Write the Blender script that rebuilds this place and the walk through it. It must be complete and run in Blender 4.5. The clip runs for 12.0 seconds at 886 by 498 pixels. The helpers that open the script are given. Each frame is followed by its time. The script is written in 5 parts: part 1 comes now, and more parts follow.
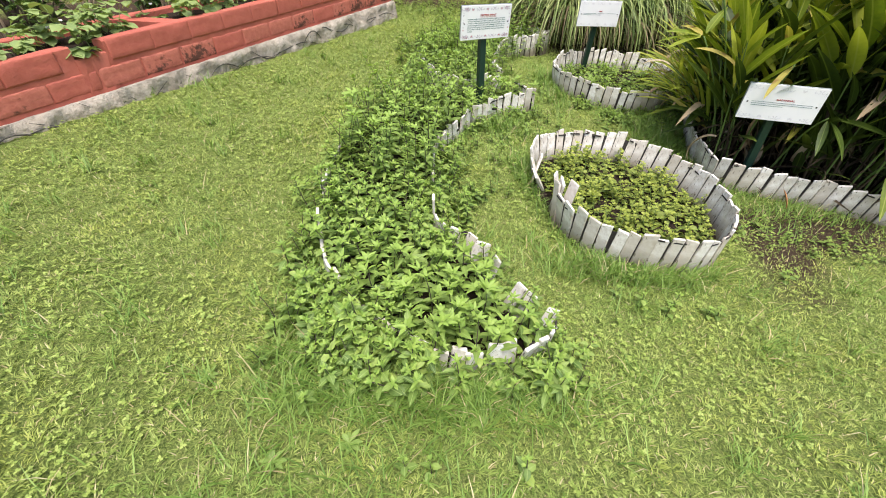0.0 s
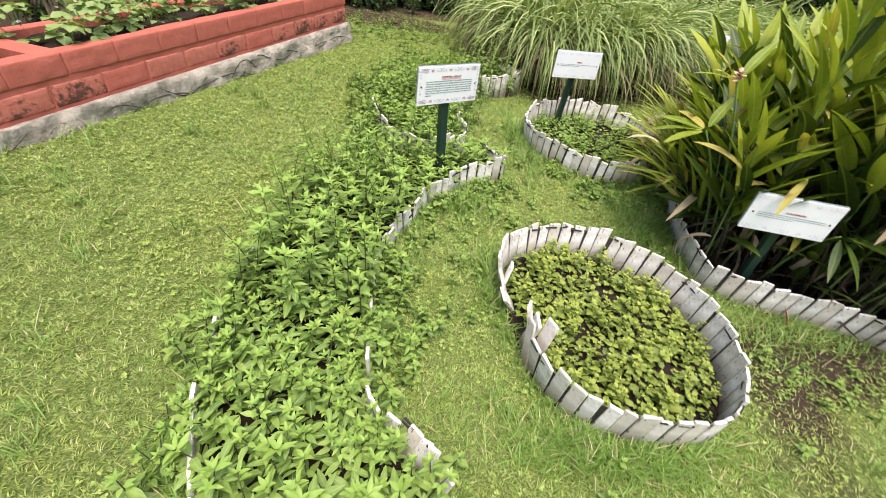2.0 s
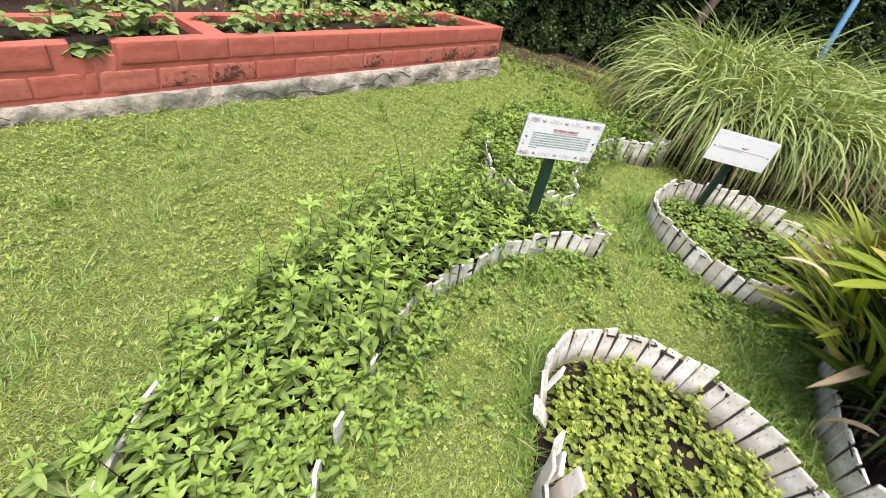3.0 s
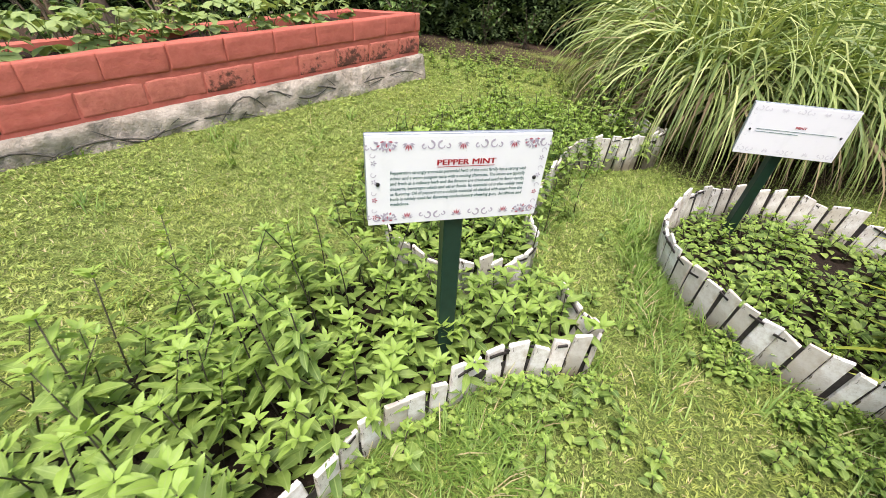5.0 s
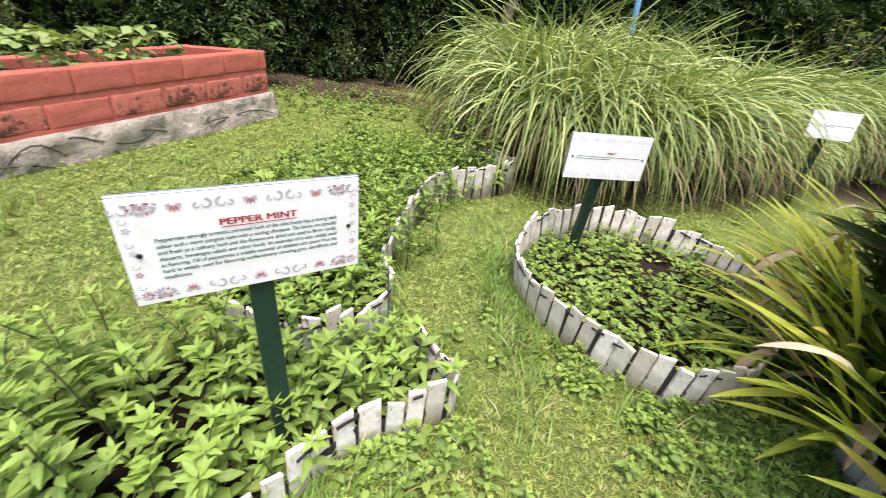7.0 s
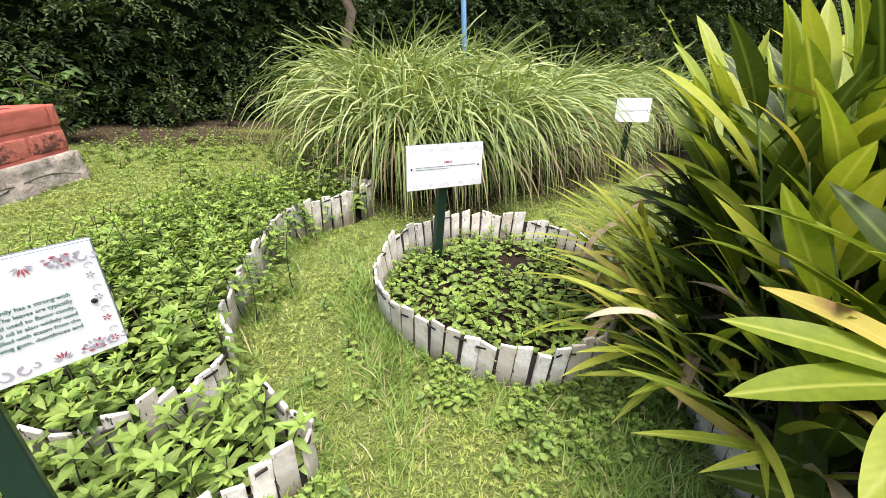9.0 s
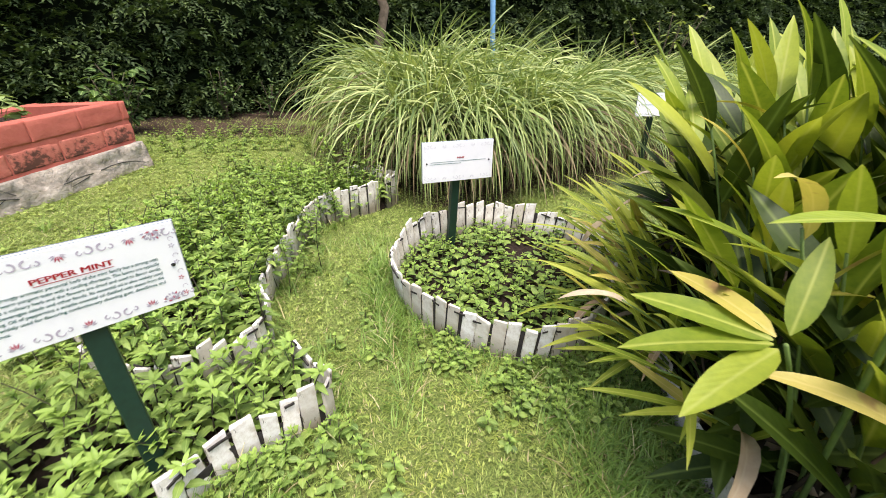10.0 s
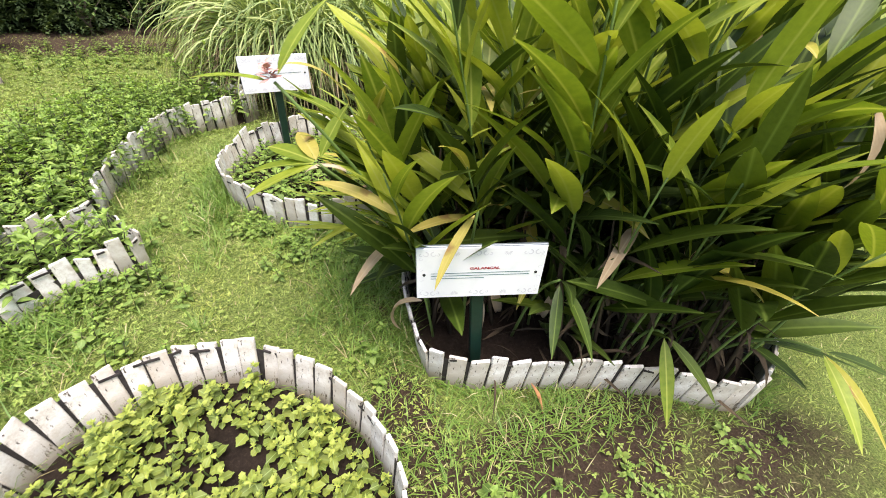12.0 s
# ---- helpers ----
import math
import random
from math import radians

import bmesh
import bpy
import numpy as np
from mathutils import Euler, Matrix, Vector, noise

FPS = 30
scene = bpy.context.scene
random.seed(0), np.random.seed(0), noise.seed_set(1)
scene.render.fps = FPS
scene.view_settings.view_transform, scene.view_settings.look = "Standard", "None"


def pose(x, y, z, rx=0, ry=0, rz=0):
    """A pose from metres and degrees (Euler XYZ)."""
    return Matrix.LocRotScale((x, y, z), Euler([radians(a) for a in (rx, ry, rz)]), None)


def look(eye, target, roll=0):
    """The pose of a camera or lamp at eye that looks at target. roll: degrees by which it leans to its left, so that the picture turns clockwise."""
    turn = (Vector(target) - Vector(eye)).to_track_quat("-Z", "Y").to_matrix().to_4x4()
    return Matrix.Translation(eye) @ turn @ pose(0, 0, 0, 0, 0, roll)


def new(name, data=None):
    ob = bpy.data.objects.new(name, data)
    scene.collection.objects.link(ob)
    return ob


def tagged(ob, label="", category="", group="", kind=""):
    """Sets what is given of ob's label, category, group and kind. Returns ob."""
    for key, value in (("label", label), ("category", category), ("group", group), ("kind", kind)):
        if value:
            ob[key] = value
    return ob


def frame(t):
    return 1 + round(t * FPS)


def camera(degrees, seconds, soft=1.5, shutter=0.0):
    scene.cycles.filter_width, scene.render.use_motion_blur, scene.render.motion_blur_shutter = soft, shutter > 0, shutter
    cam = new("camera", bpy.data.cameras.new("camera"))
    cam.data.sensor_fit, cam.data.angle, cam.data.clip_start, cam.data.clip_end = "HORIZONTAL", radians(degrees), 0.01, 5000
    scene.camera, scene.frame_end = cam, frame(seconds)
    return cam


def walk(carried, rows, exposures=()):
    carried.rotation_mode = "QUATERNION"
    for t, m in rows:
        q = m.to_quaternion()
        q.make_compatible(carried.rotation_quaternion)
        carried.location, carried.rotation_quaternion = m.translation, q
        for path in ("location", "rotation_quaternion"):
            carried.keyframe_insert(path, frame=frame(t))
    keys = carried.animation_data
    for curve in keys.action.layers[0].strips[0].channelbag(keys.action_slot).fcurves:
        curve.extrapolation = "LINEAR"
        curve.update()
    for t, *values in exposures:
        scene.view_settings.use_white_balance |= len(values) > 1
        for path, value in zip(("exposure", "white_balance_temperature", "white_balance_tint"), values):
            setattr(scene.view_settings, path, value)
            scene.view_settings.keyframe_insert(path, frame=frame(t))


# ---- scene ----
cam = camera(96.1, 12.0, 0.8, 0.15)
PATH = [
    (0, (0.318, 0.232, 1.312), (0.287, 1.857, 0.147), -1.2),
    (0.5, (0.246, 0.424, 1.388), (0.38, 1.946, 0.098), -2.7),
    (1, (0.183, 0.702, 1.507), (0.512, 2.218, 0.244), -4.9),
    (1.5, (0.238, 0.932, 1.553), (0.642, 2.435, 0.297), -2.1),
    (2, (0.42, 1.158, 1.578), (0.567, 2.775, 0.41), 3.9),
    (2.5, (0.528, 1.327, 1.607), (0.47, 2.967, 0.463), 3.9),
    (3, (0.671, 1.546, 1.557), (0.269, 3.168, 0.457), 11.1),
    (3.2, (0.724, 1.623, 1.546), (0.224, 3.258, 0.508), 10.9),
    (4.8, (0.834, 2.898, 1.354), (0.385, 4.539, 0.303), 2.9),
    (5, (0.839, 2.981, 1.307), (0.429, 4.633, 0.257), 2.3),
    (5.5, (0.825, 3.079, 1.228), (0.471, 4.774, 0.227), 3.8),
    (6, (0.835, 3.095, 1.234), (0.485, 4.805, 0.257), 3.6),
    (6.5, (0.849, 3.105, 1.245), (0.547, 4.818, 0.258), 2.6),
    (7, (1.024, 3.126, 1.317), (1.099, 4.913, 0.421), 3.4),
    (7.5, (1.209, 3.162, 1.336), (1.654, 4.896, 0.445), 1.1),
    (7.7, (1.241, 3.17, 1.339), (1.727, 4.89, 0.442), 0.5),
    (9.3, (1.314, 3.156, 1.294), (1.858, 4.912, 0.508), -2.9),
    (9.5, (1.34, 3.144, 1.332), (1.864, 4.883, 0.494), -3.3),
    (10, (1.348, 2.903, 1.384), (1.729, 4.677, 0.541), -2.9),
    (10.5, (1.397, 2.391, 1.498), (1.693, 4.106, 0.512), 2.3),
    (10.7, (1.448, 2.148, 1.546), (1.661, 3.822, 0.473), 1.7),
    (11, (1.527, 1.948, 1.552), (1.813, 3.578, 0.428), 0.3),
    (11.5, (1.832, 1.895, 1.483), (2.326, 3.471, 0.355), 3.3),
    (12, (2.07, 1.969, 1.403), (2.608, 3.522, 0.263), -1.8),
]
walk(cam, [(t, look(eye, target, roll)) for t, eye, target, roll in PATH], [(0, 0.8, 6500, 13), (2.5, 0.9, 6500, 14), (5, 0.95, 6500, 17), (9.5, 1.1, 6500, 17), (10.5, 0.9, 6500, 15), (11.5, 0.83, 6500, 15), (12, 1.08, 6500, 15)])

# ---------------------------------------------------------------- light
world = bpy.data.worlds.new("world")
scene.world = world
world.use_nodes = True
SUN_EL, SUN_AZ = radians(71), radians(168)
wn = world.node_tree
sky = wn.nodes.new("ShaderNodeTexSky")
sky.sky_type, sky.sun_disc, sky.sun_elevation, sky.sun_rotation = "NISHITA", False, SUN_EL, SUN_AZ
sky.air_density, sky.dust_density, sky.ozone_density = 1.0, 4.0, 1.0
wn.links.new(sky.outputs[0], wn.nodes["Background"].inputs[0])
wn.nodes["Background"].inputs[1].default_value = 0.15
sun_data = bpy.data.lights.new("sun", "SUN")
sun_data.energy, sun_data.angle, sun_data.color = 2.4, radians(38), (1.0, 0.96, 0.9)
sun = new("sun", sun_data)
sun.matrix_basis = look((math.sin(SUN_AZ) * math.cos(SUN_EL) * 20, math.cos(SUN_AZ) * math.cos(SUN_EL) * 20, math.sin(SUN_EL) * 20), (0, 0, 0))

# ---------------------------------------------------------------- materials


def node_material(name, rough=0.7, spec=0.3):
    m = bpy.data.materials.new(name)
    m.use_nodes = True
    nt = m.node_tree
    b = nt.nodes["Principled BSDF"]
    b.inputs["Roughness"].default_value = rough
    b.inputs["Specular IOR Level"].default_value = spec
    return m, nt, b


def noise_tex(nt, scale, detail=4.0, rough=0.6, coords="Object", stretch=None):
    tc = nt.nodes.new("ShaderNodeTexCoord")
    n = nt.nodes.new("ShaderNodeTexNoise")
    n.inputs["Scale"].default_value = scale
    n.inputs["Detail"].default_value = detail
    n.inputs["Roughness"].default_value = rough
    if stretch:
        mp = nt.nodes.new("ShaderNodeMapping")
        mp.inputs["Scale"].default_value = stretch
        nt.links.new(tc.outputs[coords], mp.inputs[0])
        nt.links.new(mp.outputs[0], n.inputs["Vector"])
    else:
        nt.links.new(tc.outputs[coords], n.inputs["Vector"])
    return n.outputs["Fac"]


def ramp(nt, fac, stops):
    r = nt.nodes.new("ShaderNodeValToRGB")
    e = r.color_ramp.elements
    while len(e) < len(stops):
        e.new(0.5)
    for el, (p, c) in zip(e, stops):
        el.position, el.color = p, (*c, 1) if len(c) == 3 else c
    nt.links.new(fac, r.inputs[0])
    return r.outputs[0]


def mix(nt, fac, a, b, mode="MIX"):
    n = nt.nodes.new("ShaderNodeMix")
    n.data_type, n.blend_type = "RGBA", mode
    for sock, v in ((n.inputs[0], fac), (n.inputs[6], a), (n.inputs[7], b)):
        if hasattr(v, "is_linked"):
            nt.links.new(v, sock)
        else:
            sock.default_value = v if isinstance(v, (int, float)) else (*v, 1)
    return n.outputs[2]


def add_bump(nt, b, height, strength=0.4, dist=0.01):
    n = nt.nodes.new("ShaderNodeBump")
    n.inputs["Strength"].default_value, n.inputs["Distance"].default_value = strength, dist
    nt.links.new(height, n.inputs["Height"])
    nt.links.new(n.outputs[0], b.inputs["Normal"])


def plain(name, c, rough=0.7, spread=0.15, scale=30, bump=0.2, spec=0.3, metal=0.0):
    m, nt, b = node_material(name, rough, spec)
    b.inputs["Metallic"].default_value = metal
    f = noise_tex(nt, scale, 5)
    lo, hi = [v * (1 - spread) for v in c], [min(1, v * (1 + spread)) for v in c]
    nt.links.new(ramp(nt, f, [(0.3, lo), (0.7, hi)]), b.inputs["Base Color"])
    add_bump(nt, b, f, bump, 0.004)
    return m


def leaf_material(name, dark, mid, light, vein=(0.3, 0.4, 0.12), rough=0.5, trans=0.3, per_object=False, veins=True, stain=None):
    """Leaf with a paler midrib and side veins; each leaf takes its own shade."""
    m, nt, b = node_material(name, rough, 0.35)
    if per_object:
        o = nt.nodes.new("ShaderNodeObjectInfo").outputs["Random"]
    else:
        o = nt.nodes.new("ShaderNodeNewGeometry").outputs["Random Per Island"]
    c = ramp(nt, o, [(0.0, dark), (0.5, mid), (1.0, light)])
    blot = noise_tex(nt, 45, 3)
    c = mix(nt, 0.22, c, ramp(nt, blot, [(0.3, dark), (0.7, light)]))
    if veins:
        uv = nt.nodes.new("ShaderNodeUVMap")
        sep = nt.nodes.new("ShaderNodeSeparateXYZ")
        nt.links.new(uv.outputs[0], sep.inputs[0])
        d = nt.nodes.new("ShaderNodeMath")
        d.operation = "SUBTRACT"
        d.inputs[1].default_value = 0.5
        nt.links.new(sep.outputs[0], d.inputs[0])
        a = nt.nodes.new("ShaderNodeMath")
        a.operation = "ABSOLUTE"
        nt.links.new(d.outputs[0], a.inputs[0])
        rib = ramp(nt, a.outputs[0], [(0.0, (1, 1, 1)), (0.07, (0, 0, 0))])
        c = mix(nt, rib, c, vein)
        k = nt.nodes.new("ShaderNodeMath")
        k.operation = "MULTIPLY_ADD"
        k.inputs[1].default_value = -0.7
        nt.links.new(a.outputs[0], k.inputs[0])
        nt.links.new(sep.outputs[1], k.inputs[2])
        w = nt.nodes.new("ShaderNodeMath")
        w.operation = "PINGPONG"
        w.inputs[1].default_value = 0.055
        nt.links.new(k.outputs[0], w.inputs[0])
        add_bump(nt, b, w.outputs[0], 0.22, 0.02)
    if stain:
        s = noise_tex(nt, 9, 3)
        c = mix(nt, ramp(nt, s, [(0.58, (0, 0, 0)), (0.68, (1, 1, 1))]), c, stain)
    nt.links.new(c, b.inputs["Base Color"])
    t = nt.nodes.new("ShaderNodeBsdfTranslucent")
    nt.links.new(mix(nt, 1.0, c, (1.0, 1.0, 0.55), "MULTIPLY"), t.inputs[0])
    s = nt.nodes.new("ShaderNodeMixShader")
    s.inputs[0].default_value = trans
    nt.links.new(b.outputs[0], s.inputs[1])
    nt.links.new(t.outputs[0], s.inputs[2])
    nt.links.new(s.outputs[0], nt.nodes["Material Output"].inputs[0])
    return m


M_MINT = leaf_material("mint_leaf", (0.075, 0.145, 0.03), (0.20, 0.31, 0.065), (0.345, 0.45, 0.10))
M_MINT_YOUNG = leaf_material("mint_young_leaf", (0.20, 0.34, 0.06), (0.28, 0.42, 0.08), (0.36, 0.49, 0.10))
M_BALM = leaf_material("balm_leaf", (0.10, 0.15, 0.025), (0.20, 0.26, 0.045), (0.33, 0.38, 0.07))
M_BALM_YOUNG = leaf_material("balm_young_leaf", (0.28, 0.36, 0.06), (0.38, 0.44, 0.08), (0.48, 0.52, 0.11))
M_BEAN = leaf_material("strawberry_leaf", (0.14, 0.22, 0.07), (0.26, 0.36, 0.12), (0.42, 0.5, 0.18))
# dark galangal leaves carry the clump's shade; young ones also the sun on it
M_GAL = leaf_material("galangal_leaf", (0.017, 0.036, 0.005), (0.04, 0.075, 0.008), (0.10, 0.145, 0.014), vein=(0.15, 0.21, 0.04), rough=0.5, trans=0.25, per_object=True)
M_GAL_LIGHT = leaf_material("galangal_young_sunlit_leaf", (0.12, 0.19, 0.016), (0.25, 0.335, 0.028), (0.43, 0.47, 0.05), vein=(0.42, 0.46, 0.09), rough=0.48, trans=0.35, per_object=True)
M_GAL_PALE = leaf_material("galangal_narrow_leaf", (0.19, 0.28, 0.03), (0.34, 0.41, 0.05), (0.50, 0.52, 0.08), vein=(0.5, 0.52, 0.12), rough=0.48, trans=0.42, per_object=True)
M_GAL_INNER = leaf_material("galangal_inner_shade_leaf", (0.02, 0.038, 0.006), (0.04, 0.07, 0.010), (0.075, 0.11, 0.014), vein=(0.10, 0.15, 0.03), rough=0.55, trans=0.2)
M_GAL_YELLOW = leaf_material("galangal_yellow_leaf", (0.36, 0.36, 0.04), (0.50, 0.44, 0.07), (0.56, 0.46, 0.14), vein=(0.6, 0.5, 0.16), rough=0.45, per_object=True, stain=(0.35, 0.22, 0.08))
M_GAL_DRY = leaf_material("galangal_dry_leaf", (0.28, 0.18, 0.09), (0.45, 0.33, 0.19), (0.55, 0.47, 0.33), vein=(0.5, 0.4, 0.25), rough=0.8, trans=0.15, per_object=True)
M_LEMON = leaf_material("lemongrass_blade", (0.085, 0.155, 0.04), (0.26, 0.35, 0.10), (0.55, 0.60, 0.24), trans=0.25, veins=False)
# dry brown blades, darkened further for the shade between hanging blades
M_LEMON_DRY = leaf_material("lemongrass_dry_shaded_blade", (0.06, 0.042, 0.02), (0.16, 0.12, 0.06), (0.34, 0.28, 0.16), rough=0.85, trans=0.1, veins=False)
M_GRASS = leaf_material("lawn_blade", (0.165, 0.26, 0.048), (0.305, 0.395, 0.09), (0.43, 0.49, 0.145), rough=0.6, trans=0.3, veins=False)
nt = M_GRASS.node_tree
drift = ramp(nt, noise_tex(nt, 1.9, 4, 0.65), [(0.33, (0.80, 0.92, 0.80)), (0.5, (1.0, 1.0, 1.0)), (0.66, (1.22, 1.12, 0.95))])
b = nt.nodes["Principled BSDF"]
src = b.inputs["Base Color"].links[0].from_socket
nt.links.new(mix(nt, 1.0, src, drift, "MULTIPLY"), b.inputs["Base Color"])
M_GRASS_DRY = leaf_material("lawn_dry_blade", (0.34, 0.28, 0.13), (0.46, 0.40, 0.2), (0.56, 0.52, 0.3), rough=0.8, trans=0.15, veins=False)
M_TUFT = leaf_material("tuft_blade", (0.10, 0.2, 0.03), (0.18, 0.3, 0.05), (0.28, 0.4, 0.09), trans=0.25, veins=False)
M_HEDGE = leaf_material("hedge_leaf", (0.02, 0.042, 0.012), (0.05, 0.09, 0.024), (0.11, 0.16, 0.045), rough=0.65, trans=0.15, veins=False)
M_STEM = plain("mint_stem", (0.055, 0.05, 0.03), 0.6)
M_STEM_GREEN = plain("green_stem", (0.13, 0.2, 0.05), 0.5)
M_TWIG = plain("dry_twig", (0.22, 0.17, 0.11), 0.85, 0.3)
M_POST = plain("green_post_paint", (0.008, 0.03, 0.02), 0.4, 0.2, 40, 0.1, 0.5)
M_SIGN_BACK = plain("sign_metal", (0.30, 0.34, 0.36), 0.35, 0.15, 25, 0.1, 0.5, 0.5)
M_TEXT = plain("sign_text", (0.008, 0.105, 0.085), 0.5, 0.05)
M_RED_TEXT = plain("sign_title", (0.36, 0.012, 0.02), 0.5, 0.05)
M_MAUVE = plain("sign_ornament", (0.46, 0.41, 0.48), 0.5, 0.15)
M_FAINT = plain("sign_ornament_faded", (0.68, 0.67, 0.70), 0.5, 0.08)
M_ROSE = plain("sign_ornament_rose", (0.45, 0.10, 0.14), 0.5, 0.15)
M_BOLT = plain("bolt_head", (0.03, 0.03, 0.03), 0.4, 0.2, 60, 0.1, 0.5, 0.6)
M_WHITE_FLOWER = plain("white_petal", (0.78, 0.78, 0.74), 0.6, 0.05)
M_PINK_FLOWER = plain("pink_petal", (0.62, 0.33, 0.28), 0.6, 0.2)
M_PURPLE_FLOWER = plain("purple_petal", (0.12, 0.035, 0.09), 0.6, 0.2)
M_BLUE = plain("blue_pole_paint", (0.16, 0.33, 0.55), 0.4, 0.1)
M_STRAP = plain("strap_and_joint_shade", (0.035, 0.03, 0.027), 0.8, 0.4, 60)

M_SIGN, nt, b = node_material("sign_white", 0.32, 0.5)
s1 = noise_tex(nt, 14, 6)
s2 = noise_tex(nt, 160, 2)
c = mix(nt, ramp(nt, s1, [(0.55, (0, 0, 0)), (0.8, (0.5, 0.5, 0.5))]), (0.84, 0.84, 0.85), (0.71, 0.72, 0.73))
c = mix(nt, ramp(nt, s2, [(0.70, (0, 0, 0)), (0.78, (0.6, 0.6, 0.6))]), c, (0.4, 0.38, 0.36))
nt.links.new(c, b.inputs["Base Color"])

# whitewashed boards, worn to dark wood
M_BOARD, nt, b = node_material("whitewashed_board", 0.75, 0.25)
o = nt.nodes.new("ShaderNodeObjectInfo")
base = ramp(nt, o.outputs["Random"], [(0.0, (0.60, 0.55, 0.48)), (0.4, (0.76, 0.73, 0.67)), (1.0, (0.86, 0.84, 0.80))])
f1 = noise_tex(nt, 16, 6, 0.7)
f2 = noise_tex(nt, 55, 5, 0.7, stretch=(1, 1, 0.3))
c = mix(nt, ramp(nt, f1, [(0.42, (0, 0, 0)), (0.66, (0.9, 0.9, 0.9))]), base, (0.47, 0.40, 0.31))
c = mix(nt, ramp(nt, f2, [(0.585, (0, 0, 0)), (0.63, (1, 1, 1))]), c, (0.10, 0.08, 0.06))
sep = nt.nodes.new("ShaderNodeSeparateXYZ")
tc = nt.nodes.new("ShaderNodeTexCoord")
nt.links.new(tc.outputs["Object"], sep.inputs[0])
f3 = noise_tex(nt, 30, 4)
low = nt.nodes.new("ShaderNodeMath")
low.operation = "MULTIPLY_ADD"
low.inputs[1].default_value = 0.10
nt.links.new(f3, low.inputs[0])
up = nt.nodes.new("ShaderNodeMath")
up.inputs[1].default_value = 0.10
nt.links.new(sep.outputs[2], up.inputs[0])
nt.links.new(up.outputs[0], low.inputs[2])
c = mix(nt, ramp(nt, low.outputs[0], [(0.10, (0.9, 0.9, 0.9)), (0.235, (0, 0, 0))]), c, (0.17, 0.14, 0.09))
nt.links.new(c, b.inputs["Base Color"])
add_bump(nt, b, f2, 0.5, 0.004)

# red painted blockwork with black mould
M_RED, nt, b = node_material("red_masonry_paint", 0.72, 0.25)
g1 = noise_tex(nt, 3.5, 6, 0.65)
g2 = noise_tex(nt, 22, 5, 0.7)
o = nt.nodes.new("ShaderNodeObjectInfo")
c = ramp(nt, g1, [(0.25, (0.35, 0.085, 0.055)), (0.55, (0.41, 0.105, 0.072)), (0.8, (0.48, 0.155, 0.11))])
c = mix(nt, 0.25, c, ramp(nt, g2, [(0.3, (0.36, 0.09, 0.065)), (0.7, (0.60, 0.22, 0.16))]))
c = mix(nt, 0.05, c, ramp(nt, o.outputs["Random"], [(0, (0.3, 0.05, 0.03)), (1, (0.6, 0.2, 0.13))]))
nt.links.new(c, b.inputs["Base Color"])
add_bump(nt, b, g2, 0.6, 0.01)
M_RED_MOULD, nt, b = node_material("red_masonry_mould", 0.78, 0.2)
g1 = noise_tex(nt, 9, 6, 0.72)
g2 = noise_tex(nt, 24, 5, 0.7)
c = ramp(nt, g2, [(0.25, (0.36, 0.10, 0.07)), (0.75, (0.52, 0.18, 0.125))])
sep = nt.nodes.new("ShaderNodeSeparateXYZ")
tc = nt.nodes.new("ShaderNodeTexCoord")
nt.links.new(tc.outputs["Generated"], sep.inputs[0])
o = nt.nodes.new("ShaderNodeObjectInfo")
low = nt.nodes.new("ShaderNodeMath")
low.operation = "MULTIPLY_ADD"
low.inputs[1].default_value = -0.20
nt.links.new(sep.outputs[2], low.inputs[0])
nt.links.new(g1, low.inputs[2])
own = nt.nodes.new("ShaderNodeMath")
own.operation = "MULTIPLY_ADD"
own.inputs[1].default_value = 0.24
nt.links.new(o.outputs["Random"], own.inputs[0])
nt.links.new(low.outputs[0], own.inputs[2])
c = mix(nt, ramp(nt, own.outputs[0], [(0.53, (0, 0, 0)), (0.63, (0.88, 0.88, 0.88))]), c, (0.055, 0.032, 0.022))
nt.links.new(c, b.inputs["Base Color"])
add_bump(nt, b, g2, 0.6, 0.01)

M_PLINTH, nt, b = node_material("rendered_plinth", 0.9, 0.2)
g1 = noise_tex(nt, 5, 7, 0.7)
g2 = noise_tex(nt, 26, 6, 0.7)
c = ramp(nt, g1, [(0.28, (0.15, 0.13, 0.095)), (0.44, (0.36, 0.315, 0.25)), (0.66, (0.58, 0.52, 0.43))])
c = mix(nt, ramp(nt, g2, [(0.54, (0, 0, 0)), (0.74, (0.55, 0.55, 0.55))]), c, (0.13, 0.12, 0.085))
nt.links.new(c, b.inputs["Base Color"])
g3 = noise_tex(nt, 11, 8, 0.7)
add_bump(nt, b, g3, 1.0, 0.06)
M_POINTING = plain("dark_pointing", (0.075, 0.07, 0.058), 0.9, 0.5, 30, 0.6)

M_SOIL, nt, b = node_material("dark_soil", 0.95, 0.15)
g1 = noise_tex(nt, 60, 8, 0.8)
g2 = noise_tex(nt, 6, 4)
c = ramp(nt, g1, [(0.3, (0.012, 0.008, 0.006)), (0.55, (0.036, 0.025, 0.018)), (0.8, (0.12, 0.09, 0.065))])
c = mix(nt, 0.3, c, ramp(nt, g2, [(0.3, (0.018, 0.012, 0.009)), (0.7, (0.06, 0.042, 0.03))]))
nt.links.new(c, b.inputs["Base Color"])
add_bump(nt, b, g1, 1.0, 0.02)

